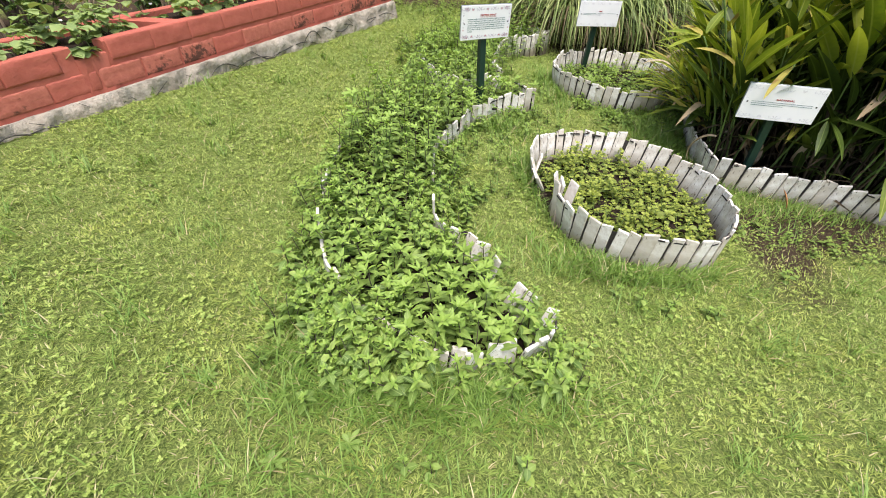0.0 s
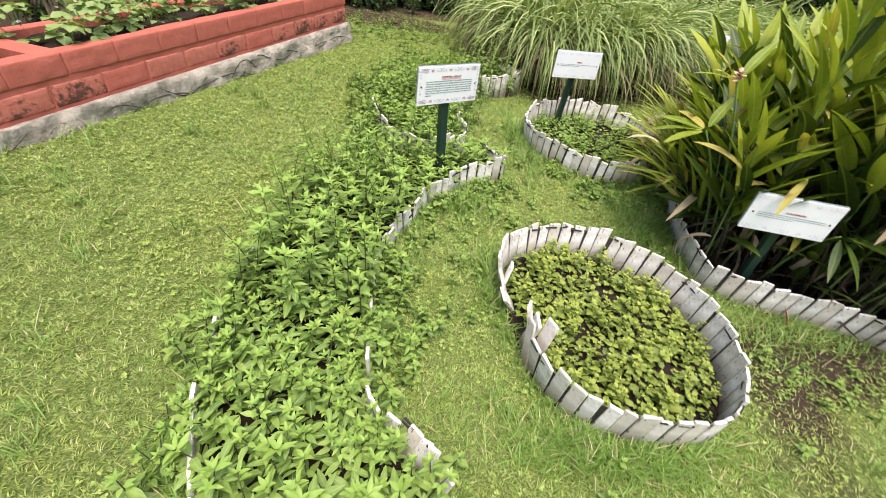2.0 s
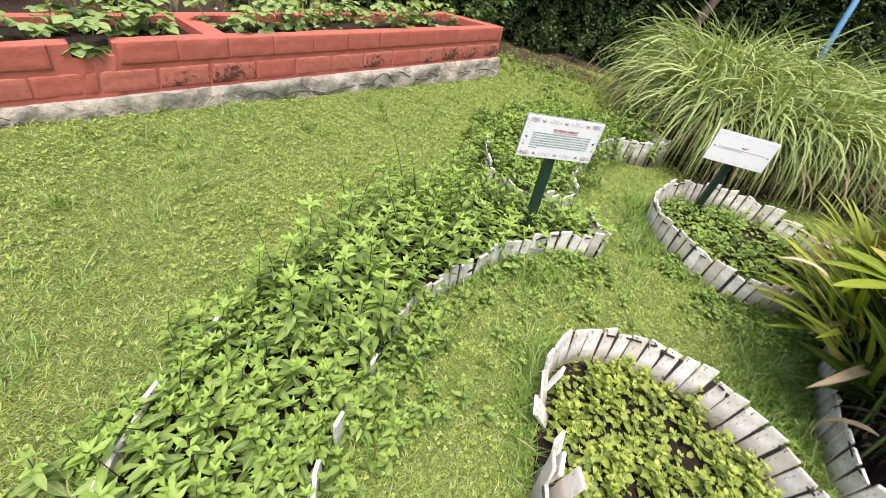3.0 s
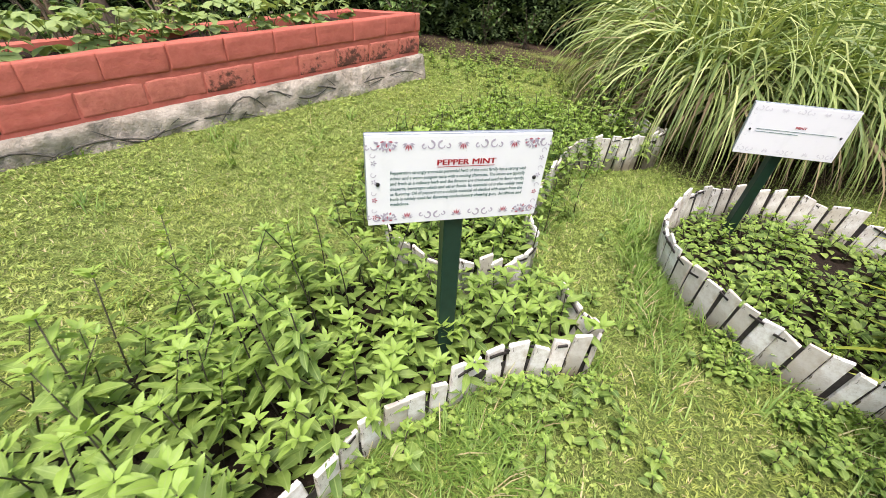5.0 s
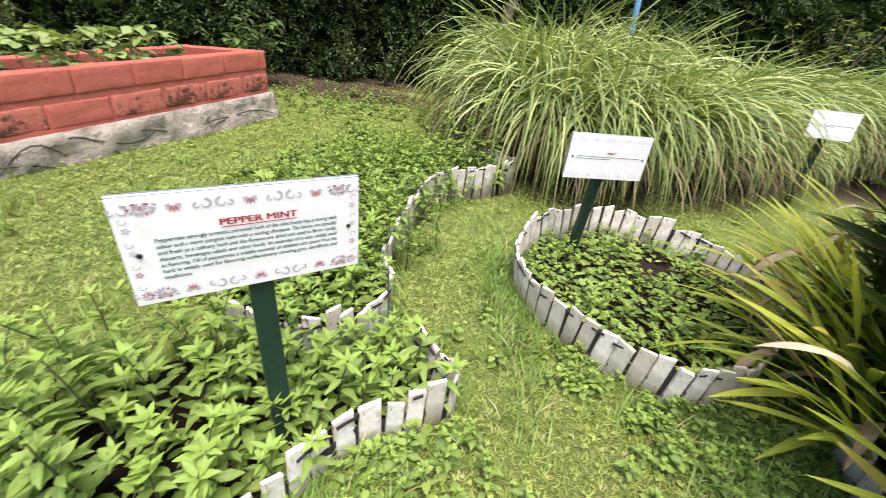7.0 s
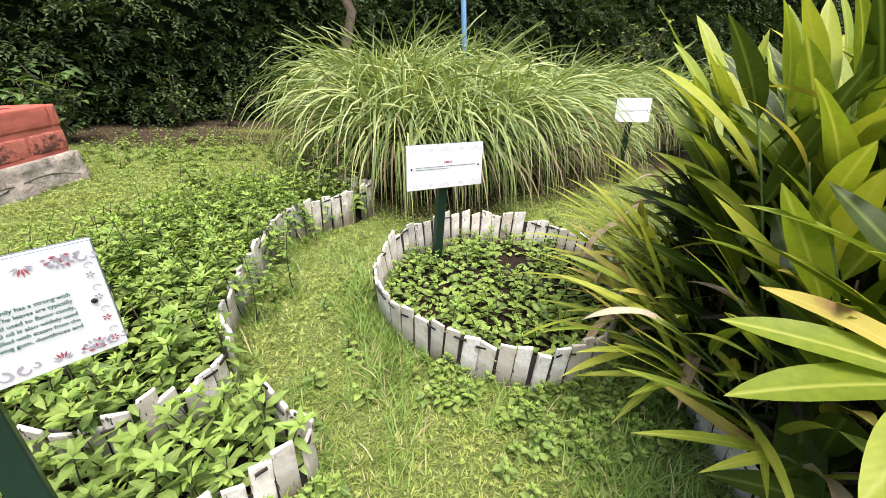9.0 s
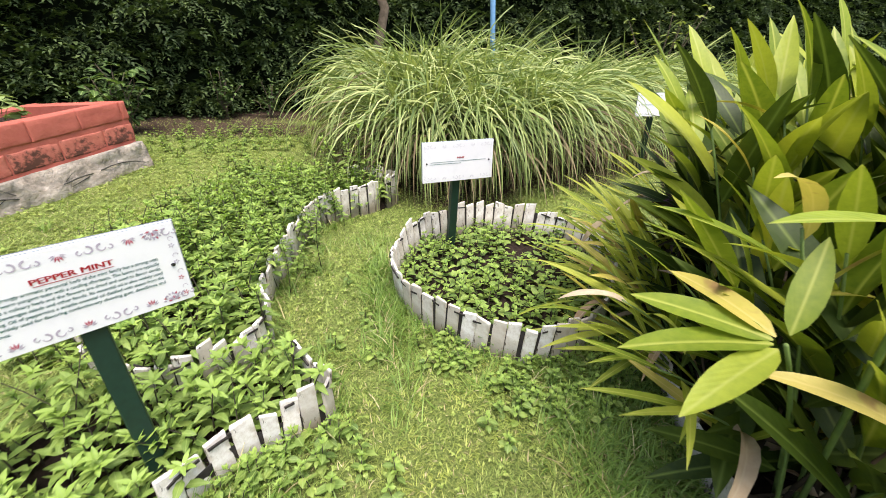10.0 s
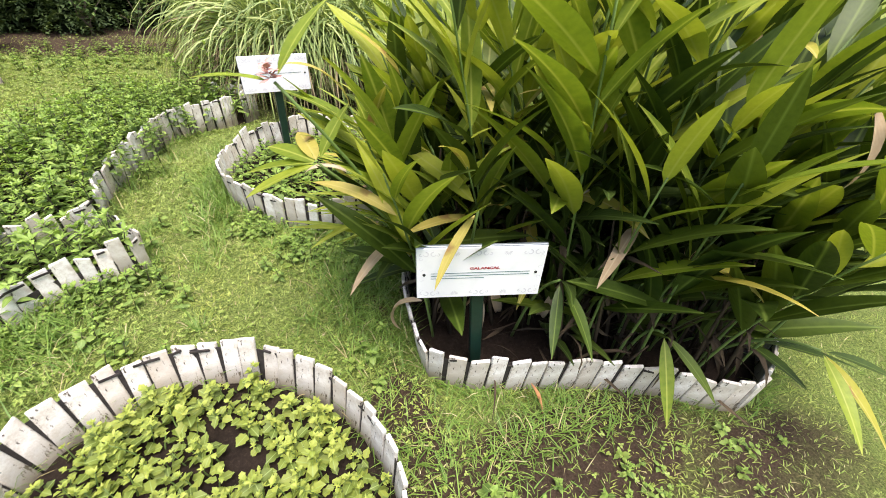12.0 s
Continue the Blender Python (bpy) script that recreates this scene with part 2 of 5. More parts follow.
# ground under the lawn: thatch, moss and bare reddish earth in patches
M_GROUND, nt, b = node_material("lawn_ground", 0.95, 0.15)
g1 = noise_tex(nt, 110, 6, 0.75)
g2 = noise_tex(nt, 1.6, 5, 0.6)
g3 = noise_tex(nt, 30, 4)
turf = ramp(nt, g1, [(0.34, (0.05, 0.075, 0.016)), (0.5, (0.17, 0.225, 0.055)), (0.68, (0.36, 0.42, 0.12))])
turf = mix(nt, ramp(nt, g3, [(0.55, (0, 0, 0)), (0.75, (0.5, 0.5, 0.5))]), turf, (0.25, 0.21, 0.10))
earth = ramp(nt, g1, [(0.3, (0.03, 0.02, 0.013)), (0.55, (0.08, 0.054, 0.036)), (0.8, (0.16, 0.115, 0.075))])
at = nt.nodes.new("ShaderNodeAttribute")
at.attribute_name = "earth"
e = nt.nodes.new("ShaderNodeMath")
e.operation = "MULTIPLY_ADD"
nt.links.new(g2, e.inputs[0])
e.inputs[1].default_value = 0.7
nt.links.new(at.outputs["Fac"], e.inputs[2])
c = mix(nt, ramp(nt, e.outputs[0], [(0.72, (0, 0, 0)), (0.95, (1, 1, 1))]), turf, earth)
nt.links.new(c, b.inputs["Base Color"])
add_bump(nt, b, g1, 1.0, 0.02)

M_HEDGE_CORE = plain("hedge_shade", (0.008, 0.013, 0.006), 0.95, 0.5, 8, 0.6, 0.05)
M_BARK = plain("bark", (0.11, 0.085, 0.06), 0.9, 0.4, 20, 0.8)

# ---------------------------------------------------------------- helpers


class Acc:
    """Collects vertices, faces, surface coordinates and material slots of one mesh."""

    def __init__(self):
        self.v, self.f, self.uv, self.m, self.n = [], [], [], [], 0

    def add(self, v, f, uv=None, mat=0):
        v = np.asarray(v, float)
        self.v.append(v)
        self.uv.append(np.zeros((len(v), 2)) if uv is None else np.asarray(uv, float))
        self.f += [tuple(i + self.n for i in q) for q in f]
        self.m += [mat] * len(f)
        self.n += len(v)

    def mesh(self, name, mats, smooth=True):
        me = bpy.data.meshes.new(name)
        v, uv = np.vstack(self.v), np.vstack(self.uv)
        me.from_pydata(v.tolist(), [], self.f)
        for m in mats:
            me.materials.append(m)
        me.polygons.foreach_set("material_index", self.m)
        if smooth:
            me.polygons.foreach_set("use_smooth", [True] * len(self.f))
        lay = me.uv_layers.new(name="UVMap")
        idx = np.empty(len(me.loops), np.int32)
        me.loops.foreach_get("vertex_index", idx)
        lay.data.foreach_set("uv", uv[idx].ravel())
        me.update()
        return me


def part(name, data, material, parent, label="", m=None, kind=""):
    """One mesh object under a thing or a part. m: its pose in the world."""
    if isinstance(data, bmesh.types.BMesh):
        me = bpy.data.meshes.new(name)
        data.to_mesh(me)
        data.free()
        data = me
    if material is not None and not data.materials:
        data.materials.append(material)
    ob = new(name, data)
    ob.parent = parent
    if m is not None:
        up, p = Matrix.Identity(4), parent
        while p is not None:
            up = p.matrix_basis @ up
            p = p.parent
        ob.matrix_basis = up.inverted() @ m
    return tagged(ob, label, kind=kind)


def thing(name, at, label, category, group="", kind="", data=None):
    ob = new(name, data)
    ob.matrix_basis = at if isinstance(at, Matrix) else Matrix.Translation(at)
    return tagged(ob, label, category, group, kind)


def box_bm(x0, x1, y0, y1, z0, z1, bevel=0.0, rough=0.0, cuts=0):
    bm = bmesh.new()
    bmesh.ops.create_cube(bm, size=1)
    for v in bm.verts:
        v.co = Vector(((x0 + x1) / 2 + v.co.x * (x1 - x0), (y0 + y1) / 2 + v.co.y * (y1 - y0), (z0 + z1) / 2 + v.co.z * (z1 - z0)))
    if bevel:
        bmesh.ops.bevel(bm, geom=bm.edges[:], offset=bevel, segments=1, affect="EDGES")
    if rough:
        for v in bm.verts:
            v.co += Vector([random.uniform(-rough, rough) for _ in range(3)])
    return bm


def tube(acc, pts, radii, sides=5, mat=0):
    pts = np.asarray(pts, float)
    vs, fs = [], []
    for i, (p, r) in enumerate(zip(pts, radii)):
        d = pts[min(i + 1, len(pts) - 1)] - pts[max(i - 1, 0)]
        d = d / (np.linalg.norm(d) + 1e-9)
        a = np.cross(d, (0.31, 0.95, 0.05) if abs(d[2]) > 0.6 else (0, 0, 1))
        a /= np.linalg.norm(a) + 1e-9
        bb = np.cross(d, a)
        for k in range(sides):
            w = 2 * math.pi * k / sides
            vs.append(p + r * (a * math.cos(w) + bb * math.sin(w)))
    for i in range(len(pts) - 1):
        for k in range(sides):
            k2 = (k + 1) % sides
            fs.append((i * sides + k, i * sides + k2, (i + 1) * sides + k2, (i + 1) * sides + k))
    fs.append(tuple(range(sides))[::-1])
    fs.append(tuple((len(pts) - 1) * sides + k for k in range(sides)))
    acc.add(vs, fs, mat=mat)


def leaf_shape(length, width, segs=4, droop=0.5, fold=0.25, wave=0.0, peak=0.4, stalk=0.0, serrate=0.0):
    """A leaf along +x, its face up: rows of left edge, midrib, right edge, curving down towards the tip."""
    vs, uv, fs = [], [], []
    x, z, ang = stalk, 0.0, 0.0
    for i in range(segs + 1):
        t = i / segs
        w = width / 2 * (max(0.0, math.sin(math.pi * t ** (math.log(0.5) / math.log(peak)))) ** 0.8)
        w = max(w, 0.0008)
        if serrate and i % 2 and i < segs:
            w *= 1 + serrate
        ds = length / segs
        wv = wave * width * math.sin(t * 9 + 1)
        nx, nz = math.sin(ang), math.cos(ang)
        up = fold * w
        vs += [(x + nx * up, -w, z + nz * up + wv), (x, 0, z), (x + nx * up, w, z + nz * up - wv)]
        uv += [(0.5 - 0.5 * w / (width / 2), t), (0.5, t), (0.5 + 0.5 * w / (width / 2), t)]
        x += ds * math.cos(ang)
        z -= ds * math.sin(ang)
        ang += droop / segs
    for i in range(segs):
        k = 3 * i
        fs += [(k, k + 3, k + 4, k + 1), (k + 1, k + 4, k + 5, k + 2)]
    return np.array(vs), fs, np.array(uv)


def turned(v, yaw, pitch, roll=0.0, at=(0, 0, 0), size=1.0):
    m = Euler((roll, -pitch, yaw)).to_matrix()
    return (v * size) @ np.array(m).T + np.array(at)


def clamp_soft(v, lo, hi, s=0.5):
    v = np.asarray(v, float)
    v = -s * np.logaddexp(-v / s, -hi / s)
    return s * np.logaddexp(v / s, lo / s)


G0, GX, GY = -0.178, -0.0941, 0.1130


# where the lawn and the beds lie below the even slope, and by how much
DIPS = ((1.88, 4.38, 0.06), (1.65, 4.57, 0.055), (1.52, 4.85, 0.04), (2.12, 4.25, 0.05), (1.71, 6.45, 0.14), (1.29, 6.09, 0.12), (0.95, 5.7, 0.095), (0.8, 4.98, 0.07), (1.13, 4.14, 0.07), (0.73, 3.92, 0.02), (1.41, 2.09, 0.095),
        (1.04, 2.31, 0.075), (1.84, 2.11, 0.075), (2.6, 2.98, 0.085), (3.12, 2.81, 0.08), (3.63, 2.59, 0.08), (2.33, 3.33, 0.08), (1.37, 3.3, 0.075), (0.39, 1.3, 0.0), (-0.5, 2.0, 0.0), (-1.0, 4.0, 0.0), (-0.5, 6.0, 0.0), (0.0, 0.5, 0.0), (0.1, 3.0, 0.0), (0.1, 5.0, 0.02), (-0.5, 7.2, 0.0))


def rim(x, y):
    """The even slope that the edgings' tops follow; it eases off away from the garden."""
    return G0 + GX * clamp_soft(x, -7, 9) + GY * clamp_soft(y, -3, 10)


def gz(x, y):
    """The ground's height."""
    x, y = np.asarray(x, float), np.asarray(y, float)
    num, den = 0.0, 0.02
    for px, py, d in DIPS:
        w = np.exp(-((x - px) ** 2 + (y - py) ** 2) / 0.32)
        num, den = num + w * d, den + w
    return rim(x, y) - num / den


def on(x, y, h=0.0):
    return Vector((x, y, float(gz(x, y)) + h))


def spline(points, closed=False, step=0.02):
    """Evenly spaced points on a smooth curve through the points given."""
    p = np.array(points, float)
    n = len(p)
    out = []
    for i in range(n if closed else n - 1):
        a, b_, c_, d = (p[(i + k) % n] if closed else p[min(max(i + k, 0), n - 1)] for k in (-1, 0, 1, 2))
        for t in np.linspace(0, 1, 16, endpoint=False):
            out.append(0.5 * (2 * b_ + (c_ - a) * t + (2 * a - 5 * b_ + 4 * c_ - d) * t ** 2 + (3 * b_ - a - 3 * c_ + d) * t ** 3))
    out.append(p[0] if closed else p[-1])
    out = np.array(out)
    s = np.r_[0, np.cumsum(np.linalg.norm(np.diff(out, axis=0), axis=1))]
    q = np.arange(0, s[-1], step)
    return np.c_[np.interp(q, s, out[:, 0]), np.interp(q, s, out[:, 1])], s[-1]


def inside(poly, x, y):
    """Which of the points lie within the polygon."""
    x, y = np.atleast_1d(x), np.atleast_1d(y)
    r = np.zeros(len(x), bool)
    for (x1, y1), (x2, y2) in zip(poly, np.roll(poly, -1, axis=0)):
        if y1 != y2:
            r ^= ((y1 > y) != (y2 > y)) & (x < (x2 - x1) * (y - y1) / (y2 - y1) + x1)
    return r


def scatter(poly, n, gap, rng, margin=0.0):
    """Up to n points in the polygon, no two nearer than gap."""
    lo, hi = poly.min(0), poly.max(0)
    kept = []
    for _ in range(n * 30):
        p = rng.uniform(lo, hi)
        if not inside(poly, p[0], p[1])[0]:
            continue
        if margin and np.min(np.hypot(*(poly - p).T)) < margin:
            continue
        if kept and np.min(np.hypot(*(np.array(kept) - p).T)) < gap:
            continue
        kept.append(p)
        if len(kept) >= n:
            break
    return kept


# ---------------------------------------------------------------- plan
RING_NEAR = [(0.93, 2.95), (1.0, 3.13), (1.16, 3.25), (1.40, 3.32), (1.65, 3.28), (1.87, 3.14), (2.03, 2.94), (2.11, 2.70), (2.09, 2.48), (2.0, 2.26), (1.84, 2.10), (1.62, 2.05), (1.36, 2.08), (1.18, 2.16), (1.06, 2.28), (1.0, 2.44)]
RING_FAR = [(1.50, 4.98), (1.58, 5.2), (1.74, 5.43), (1.98, 5.59), (2.26, 5.64), (2.55, 5.55), (2.80, 5.33), (2.89, 5.05), (2.80, 4.78), (2.58, 4.5), (2.30, 4.31), (2.04, 4.28), (1.80, 4.42), (1.62, 4.60), (1.52, 4.78)]
BED_PM = [(0.97, 4.40), (1.05, 4.27), (1.13, 4.14), (0.98, 4.06), (0.82, 3.99), (0.70, 3.86), (0.60, 3.75), (0.49, 3.62), (0.40, 3.42), (0.30, 3.22), (0.22, 2.98), (0.21, 2.70), (0.22, 2.38), (0.25, 2.12), (0.36, 1.99), (0.50, 1.84), (0.60, 1.63), (0.70, 1.50), (0.74, 1.43),
          (0.60, 1.35), (0.42, 1.29), (0.24, 1.29), (0.05, 1.40), (-0.14, 1.55), (-0.27, 1.73), (-0.36, 1.95), (-0.42, 2.25), (-0.45, 2.55), (-0.43, 2.95), (-0.36, 3.35), (-0.24, 3.75), (-0.02, 4.08), (0.25, 4.28)]
BED_FM = [(0.86, 4.60), (0.80, 4.79), (0.81, 4.98), (0.85, 5.2), (0.91, 5.46), (0.98, 5.74), (1.08, 5.93), (1.29, 6.07), (1.50, 6.19), (1.70, 6.40), (1.54, 6.52), (1.36, 6.58), (1.1, 6.62), (0.75, 6.55), (0.42, 6.2), (0.16, 5.7), (0.06, 5.2), (0.06, 4.85), (0.20, 4.50), (0.38, 4.36), (0.58, 4.32), (0.76, 4.42)]
BED_GAL = [(2.62, 4.12), (2.52, 3.86), (2.42, 3.58), (2.38, 3.32), (2.38, 3.12), (2.48, 3.03), (2.64, 2.97), (2.90, 2.90), (3.14, 2.82), (3.40, 2.70), (3.73, 2.55), (4.1, 2.75), (4.5, 3.2), (4.65, 3.8), (4.5, 4.5), (4.0, 4.9), (3.3, 4.85), (2.85, 4.55)]
CLOSED = {k: spline(v, True)[0] for k, v in (("near", RING_NEAR), ("far", RING_FAR), ("pm", BED_PM), ("fm", BED_FM), ("gal", BED_GAL))}
WALL_A, WALL_B = np.array((-2.60, 2.95)), np.array((-0.48, 7.05))
WL = (WALL_B - WALL_A) / np.linalg.norm(WALL_B - WALL_A)
WN = np.array((WL[1], -WL[0]))
S_END, S_START, DEPTH = 4.62, -2.0, 1.12
PLANTER = np.array([WALL_A + WL * S_START, WALL_A + WL * S_END, WALL_A + WL * S_END - WN * DEPTH, WALL_A + WL * S_START - WN * DEPTH])

# ---------------------------------------------------------------- ground
ax = np.unique(np.r_[-400, -200, -100, -50, -30, -20, -14, np.arange(-10, 14.01, 0.12), 18, 26, 40, 80, 160, 400])
gxx, gyy = np.meshgrid(ax, ax)
gzz = gz(gxx, gyy) + 0.006 * np.sin(gxx * 5.1 + 1) * np.sin(gyy * 4.3)
nx = len(ax)
vid = np.arange(nx * nx).reshape(nx, nx)
quads = np.stack([vid[:-1, :-1], vid[:-1, 1:], vid[1:, 1:], vid[1:, :-1]], -1).reshape(-1, 4)
me = bpy.data.meshes.new("ground")
me.from_pydata(np.stack([gxx, gyy, gzz], -1).reshape(-1, 3).tolist(), [], quads.tolist())
me.polygons.foreach_set("use_smooth", [True] * len(me.polygons))
me.materials.append(M_GROUND)


def earthiness(x, y):
    """How bare the ground is: under the hedge, under the lemongrass, and by the galangal's edging, where patches also
    paint in the clump's shade.
    """
    x, y = np.asarray(x, float), np.asarray(y, float)
    e = np.zeros_like(x)

    def patch(cx, cy, rx, ry, s):
        return s * np.clip(1.3 - np.hypot((x - cx) / rx, (y - cy) / ry), 0, 1)
    for p in ((-0.2, 8.45, 1.5, 0.55, 1.0), (2.8, 7.2, 2.2, 1.15, 1.0), (6.0, 8.0, 2.4, 1.3, 1.0), (2.8, 2.58, 0.8, 0.34, 0.95), (2.22, 2.9, 0.22, 0.5, 0.75), (3.6, 2.3, 1.0, 0.5, 0.62), (-4.0, 5.0, 1.25, 2.6, 1.0), (2.45, 2.4, 0.35, 0.5, 0.75), (2.2, 3.6, 0.22, 0.5, 0.55), (2.3, 2.0, 0.5, 0.4, 0.45), (1.45, 3.75, 0.35, 0.4, 0.3), (2.3, 6.35, 0.9, 0.25, 0.6),
              (0.75, 2.9, 0.16, 0.5, 0.28), (1.5, 1.1, 0.5, 0.25, 0.25), (0.95, 3.6, 0.3, 0.3, 0.2), (2.35, 3.9, 0.15, 0.5, 0.35), (4.2, 5.7, 1.3, 0.5, 0.4)):
        e = np.maximum(e, patch(*p))
    e = np.maximum(e, np.clip((y - 8.4 - 0.25 * x) * 1.2, 0, 1) * (y > 7.5))
    return e


att = me.attributes.new("earth", "FLOAT", "POINT")
att.data.foreach_set("value", earthiness(gxx, gyy).ravel())
thing("ground", (0, 0, 0), "sloping lawn ground with patches of bare reddish earth", "ground", kind="structure", data=me)


def soil(key, height, label):
    """The raised earth within an edging, dipping under the lawn at its rim."""
    poly = CLOSED[key]
    lo, hi = poly.min(0) - 0.03, poly.max(0) + 0.03
    step = 0.03
    gx, gy = np.meshgrid(np.arange(lo[0], hi[0], step), np.arange(lo[1], hi[1], step))
    x, y = gx.ravel(), gy.ravel()
    d = np.min(np.hypot(x[:, None] - poly[None, ::3, 0], y[:, None] - poly[None, ::3, 1]), 1)
    d = np.where(inside(poly[::2], x, y), d, -d)
    lump = np.array([noise.noise(Vector((a * 9, b_ * 9, 3))) for a, b_ in zip(x, y)])
    z = gz(x, y) + np.clip(d * 1.2 - 0.005, -0.03, height) + 0.012 * lump * (d > 0.03)
    ids = np.arange(len(x)).reshape(gx.shape)
    q = np.stack([ids[:-1, :-1], ids[:-1, 1:], ids[1:, 1:], ids[1:, :-1]], -1).reshape(-1, 4)
    q = q[np.max(d[q], 1) > 0]
    acc = Acc()
    acc.add(np.stack([x, y, z], -1), [tuple(int(i) for i in r) for r in q])
    thing("soil", (0, 0, 0), label, "soil", kind="structure", data=acc.mesh("soil", [M_SOIL]))


soil("near", 0.03, "dark crumbly earth inside the plank ring")
soil("far", 0.03, "dark crumbly earth inside the plank ring with the mint sign")
soil("pm", 0.04, "dark earth of the long peppermint bed")
soil("fm", 0.09, "dark earth of the far herb bed")
soil("gal", 0.03, "dark littered earth under the galangal")

# ---------------------------------------------------------------- edgings of whitewashed boards
BOARDS = []
for i in range(16):
    w, h, th = random.uniform(0.058, 0.088), random.uniform(0.165, 0.20), random.uniform(0.013, 0.018)
    bm = box_bm(-w / 2, w / 2, -th / 2, th / 2, -0.2, h, 0.003)
    lean, chip = random.uniform(-0.008, 0.008), random.choice((0, 0, 0.012, -0.012, 0.02, -0.008))
    for v in bm.verts:
        if v.co.z > 0.08:
            v.co.z += chip * v.co.x / w + random.uniform(-0.003, 0.003)
            v.co.x += lean
        v.co += Vector([random.uniform(-0.0012, 0.0012) for _ in range(3)])
    me = bpy.data.meshes.new("board")
    bm.to_mesh(me)
    bm.free()
    me.materials.append(M_BOARD)
    BOARDS.append((me, w, h))


def edging(points, closed, label, rnd, height=0.15, tilt=4.0, missing=0.0, wild=4.0, outward=1, skip=(), strip=1.0, narrow=1.0):
    """A low edging of upright boards, nailed side by side with dark strap pieces; a dark strip stands for the joints'
    shade. skip: stretches (in metres along it) with no boards.
    """
    line, total = spline(points, closed)
    org = on(*line[0])
    t = thing("bed_edging", org, label, "garden edging", group="garden edgings")
    s = 0.0
    dist = np.arange(len(line)) * 0.02
    dash = Acc()

    def frame_at(q):
        i = min(int(q / 0.02), len(line) - 2)
        d = line[i + 1] - line[i]
        d = d / (np.linalg.norm(d) + 1e-9)
        return line[i] + d * (q - i * 0.02), d

    strap = []
    while s < total - 0.03:
        me, w, h = rnd.choice(BOARDS)
        w *= narrow
        mid = s + w / 2
        p, d = frame_at(mid)
        gone = any(a <= mid <= b_ for a, b_ in skip) or rnd.random() < missing
        if not gone:
            z = height - h + rnd.uniform(-0.017, 0.017) + (0.025 if rnd.random() < 0.1 else 0)
            yaw = math.degrees(math.atan2(d[1], d[0]))
            m = Matrix.Translation((p[0] + rnd.uniform(-0.0008, 0.0008) * wild, p[1] + rnd.uniform(-0.0008, 0.0008) * wild, float(rim(*p)) + z)) @ pose(0, 0, 0, 0, 0, yaw) @ pose(0, 0, 0, outward * (tilt + rnd.uniform(-wild, wild)), rnd.uniform(-wild, wild) * 0.8 - math.degrees(GX * d[0] + GY * d[1]), rnd.uniform(-wild, wild) * 0.6) @ Matrix.Diagonal((narrow, 1, 1, 1))
            part("board", me, None, t, m=m)
            strap.append(mid)
            if rnd.random() < 0.6:
                z0 = height - rnd.uniform(0.018, 0.04)
                ln = w * rnd.uniform(0.35, 1.1)
                c_ = mid + rnd.uniform(-0.02, 0.02)
                for side in (-1, 1):
                    if rnd.random() < 0.75:
                        pts = [frame_at(max(0, min(total - 0.02, c_ + k * ln / 2))) for k in (-1, 0, 1)]
                        vs, fs = [], []
                        lift = rnd.uniform(-0.006, 0.006)
                        tl = math.tan(radians(tilt)) * outward
                        for k, (pp, dd) in enumerate(pts):
                            nn = np.array((-dd[1], dd[0]))
                            for zz in (0, 0.009):
                                for off in (0.004, 0.0105):
                                    q = pp + nn * (side * off - tl * (z0 + zz + 0.03))
                                    vs.append((*q, float(rim(*pp)) + z0 + zz + lift * (k - 1)))
                        for k in range(2):
                            a0 = 4 * k
                            for i0, j0 in ((0, 1), (1, 3), (3, 2), (2, 0)):
                                fs.append((a0 + i0, a0 + j0, a0 + 4 + j0, a0 + 4 + i0))
                        fs += [(0, 2, 3, 1), (8, 9, 11, 10)]
                        dash.add(np.array(vs) - np.array(org), fs)
        s += w + rnd.uniform(0.004, 0.015)
    # the dark strip in the joints, put there for the shade between boards
    vs, ok = [], []
    for q in np.arange(0.01, total - 0.02, 0.03):
        p, d = frame_at(q)
        n2 = np.array((-d[1], d[0]))
        for zz in (-0.17, (height - 0.026) * strip):
            for off in (-0.0012, 0.0012):
                r = p + n2 * (off - outward * math.tan(radians(tilt)) * (zz + 0.03))
                vs.append((*r, float(rim(*p)) + zz))
        ok.append(any(abs(q - m_) < 0.045 for m_ in strap))
    vs = np.array(vs).reshape(-1, 3) - np.array(org)
    k = 0
    while strip and k < len(ok):
        k1 = k
        while k1 < len(ok) and ok[k1]:
            k1 += 1
        if k1 - k > 1:
            fs = [(4 * q + i0, 4 * q + j0, 4 * q + 4 + j0, 4 * q + 4 + i0) for q in range(k1 - k - 1) for i0, j0 in ((0, 1), (1, 3), (3, 2), (2, 0))]
            acc = Acc()
            acc.add(vs[4 * k:4 * k1], fs)
            part("joint_shade_strip", acc.mesh("joint_shade_strip", [M_STRAP], False), None, t, "dark strip standing for shade in the joints")
        k = k1 + 1
    if dash.v:
        part("strapping", dash.mesh("strapping", [M_STRAP], False), None, t, "dark nailed strap pieces", kind="stuff")
    return t


rnd = random.Random(5)
ring = edging(RING_NEAR, False, "whitewashed plank ring with a broken gap, round a low herb bed", rnd, 0.16, -6, 0.0, 1.8)
# loose boards at the ring's broken gap
for x, y, h, rx, ry, rz in ((0.935, 2.90, -0.03, 16, 14, 80), (0.955, 2.84, -0.02, -22, 18, 70), (0.99, 2.80, -0.05, -30, -20, 95), (1.005, 2.52, 0.02, 6, -12, 95), (1.03, 2.55, 0.035, -14, 8, 60), (1.06, 2.47, 0.01, 10, -6, 120), (0.99, 2.45, 0.005, 4, 10, 100)):
    part("board", rnd.choice(BOARDS)[0], None, ring, m=Matrix.Translation((x, y, float(rim(x, y)) + h)) @ pose(0, 0, 0, rx, ry, rz))
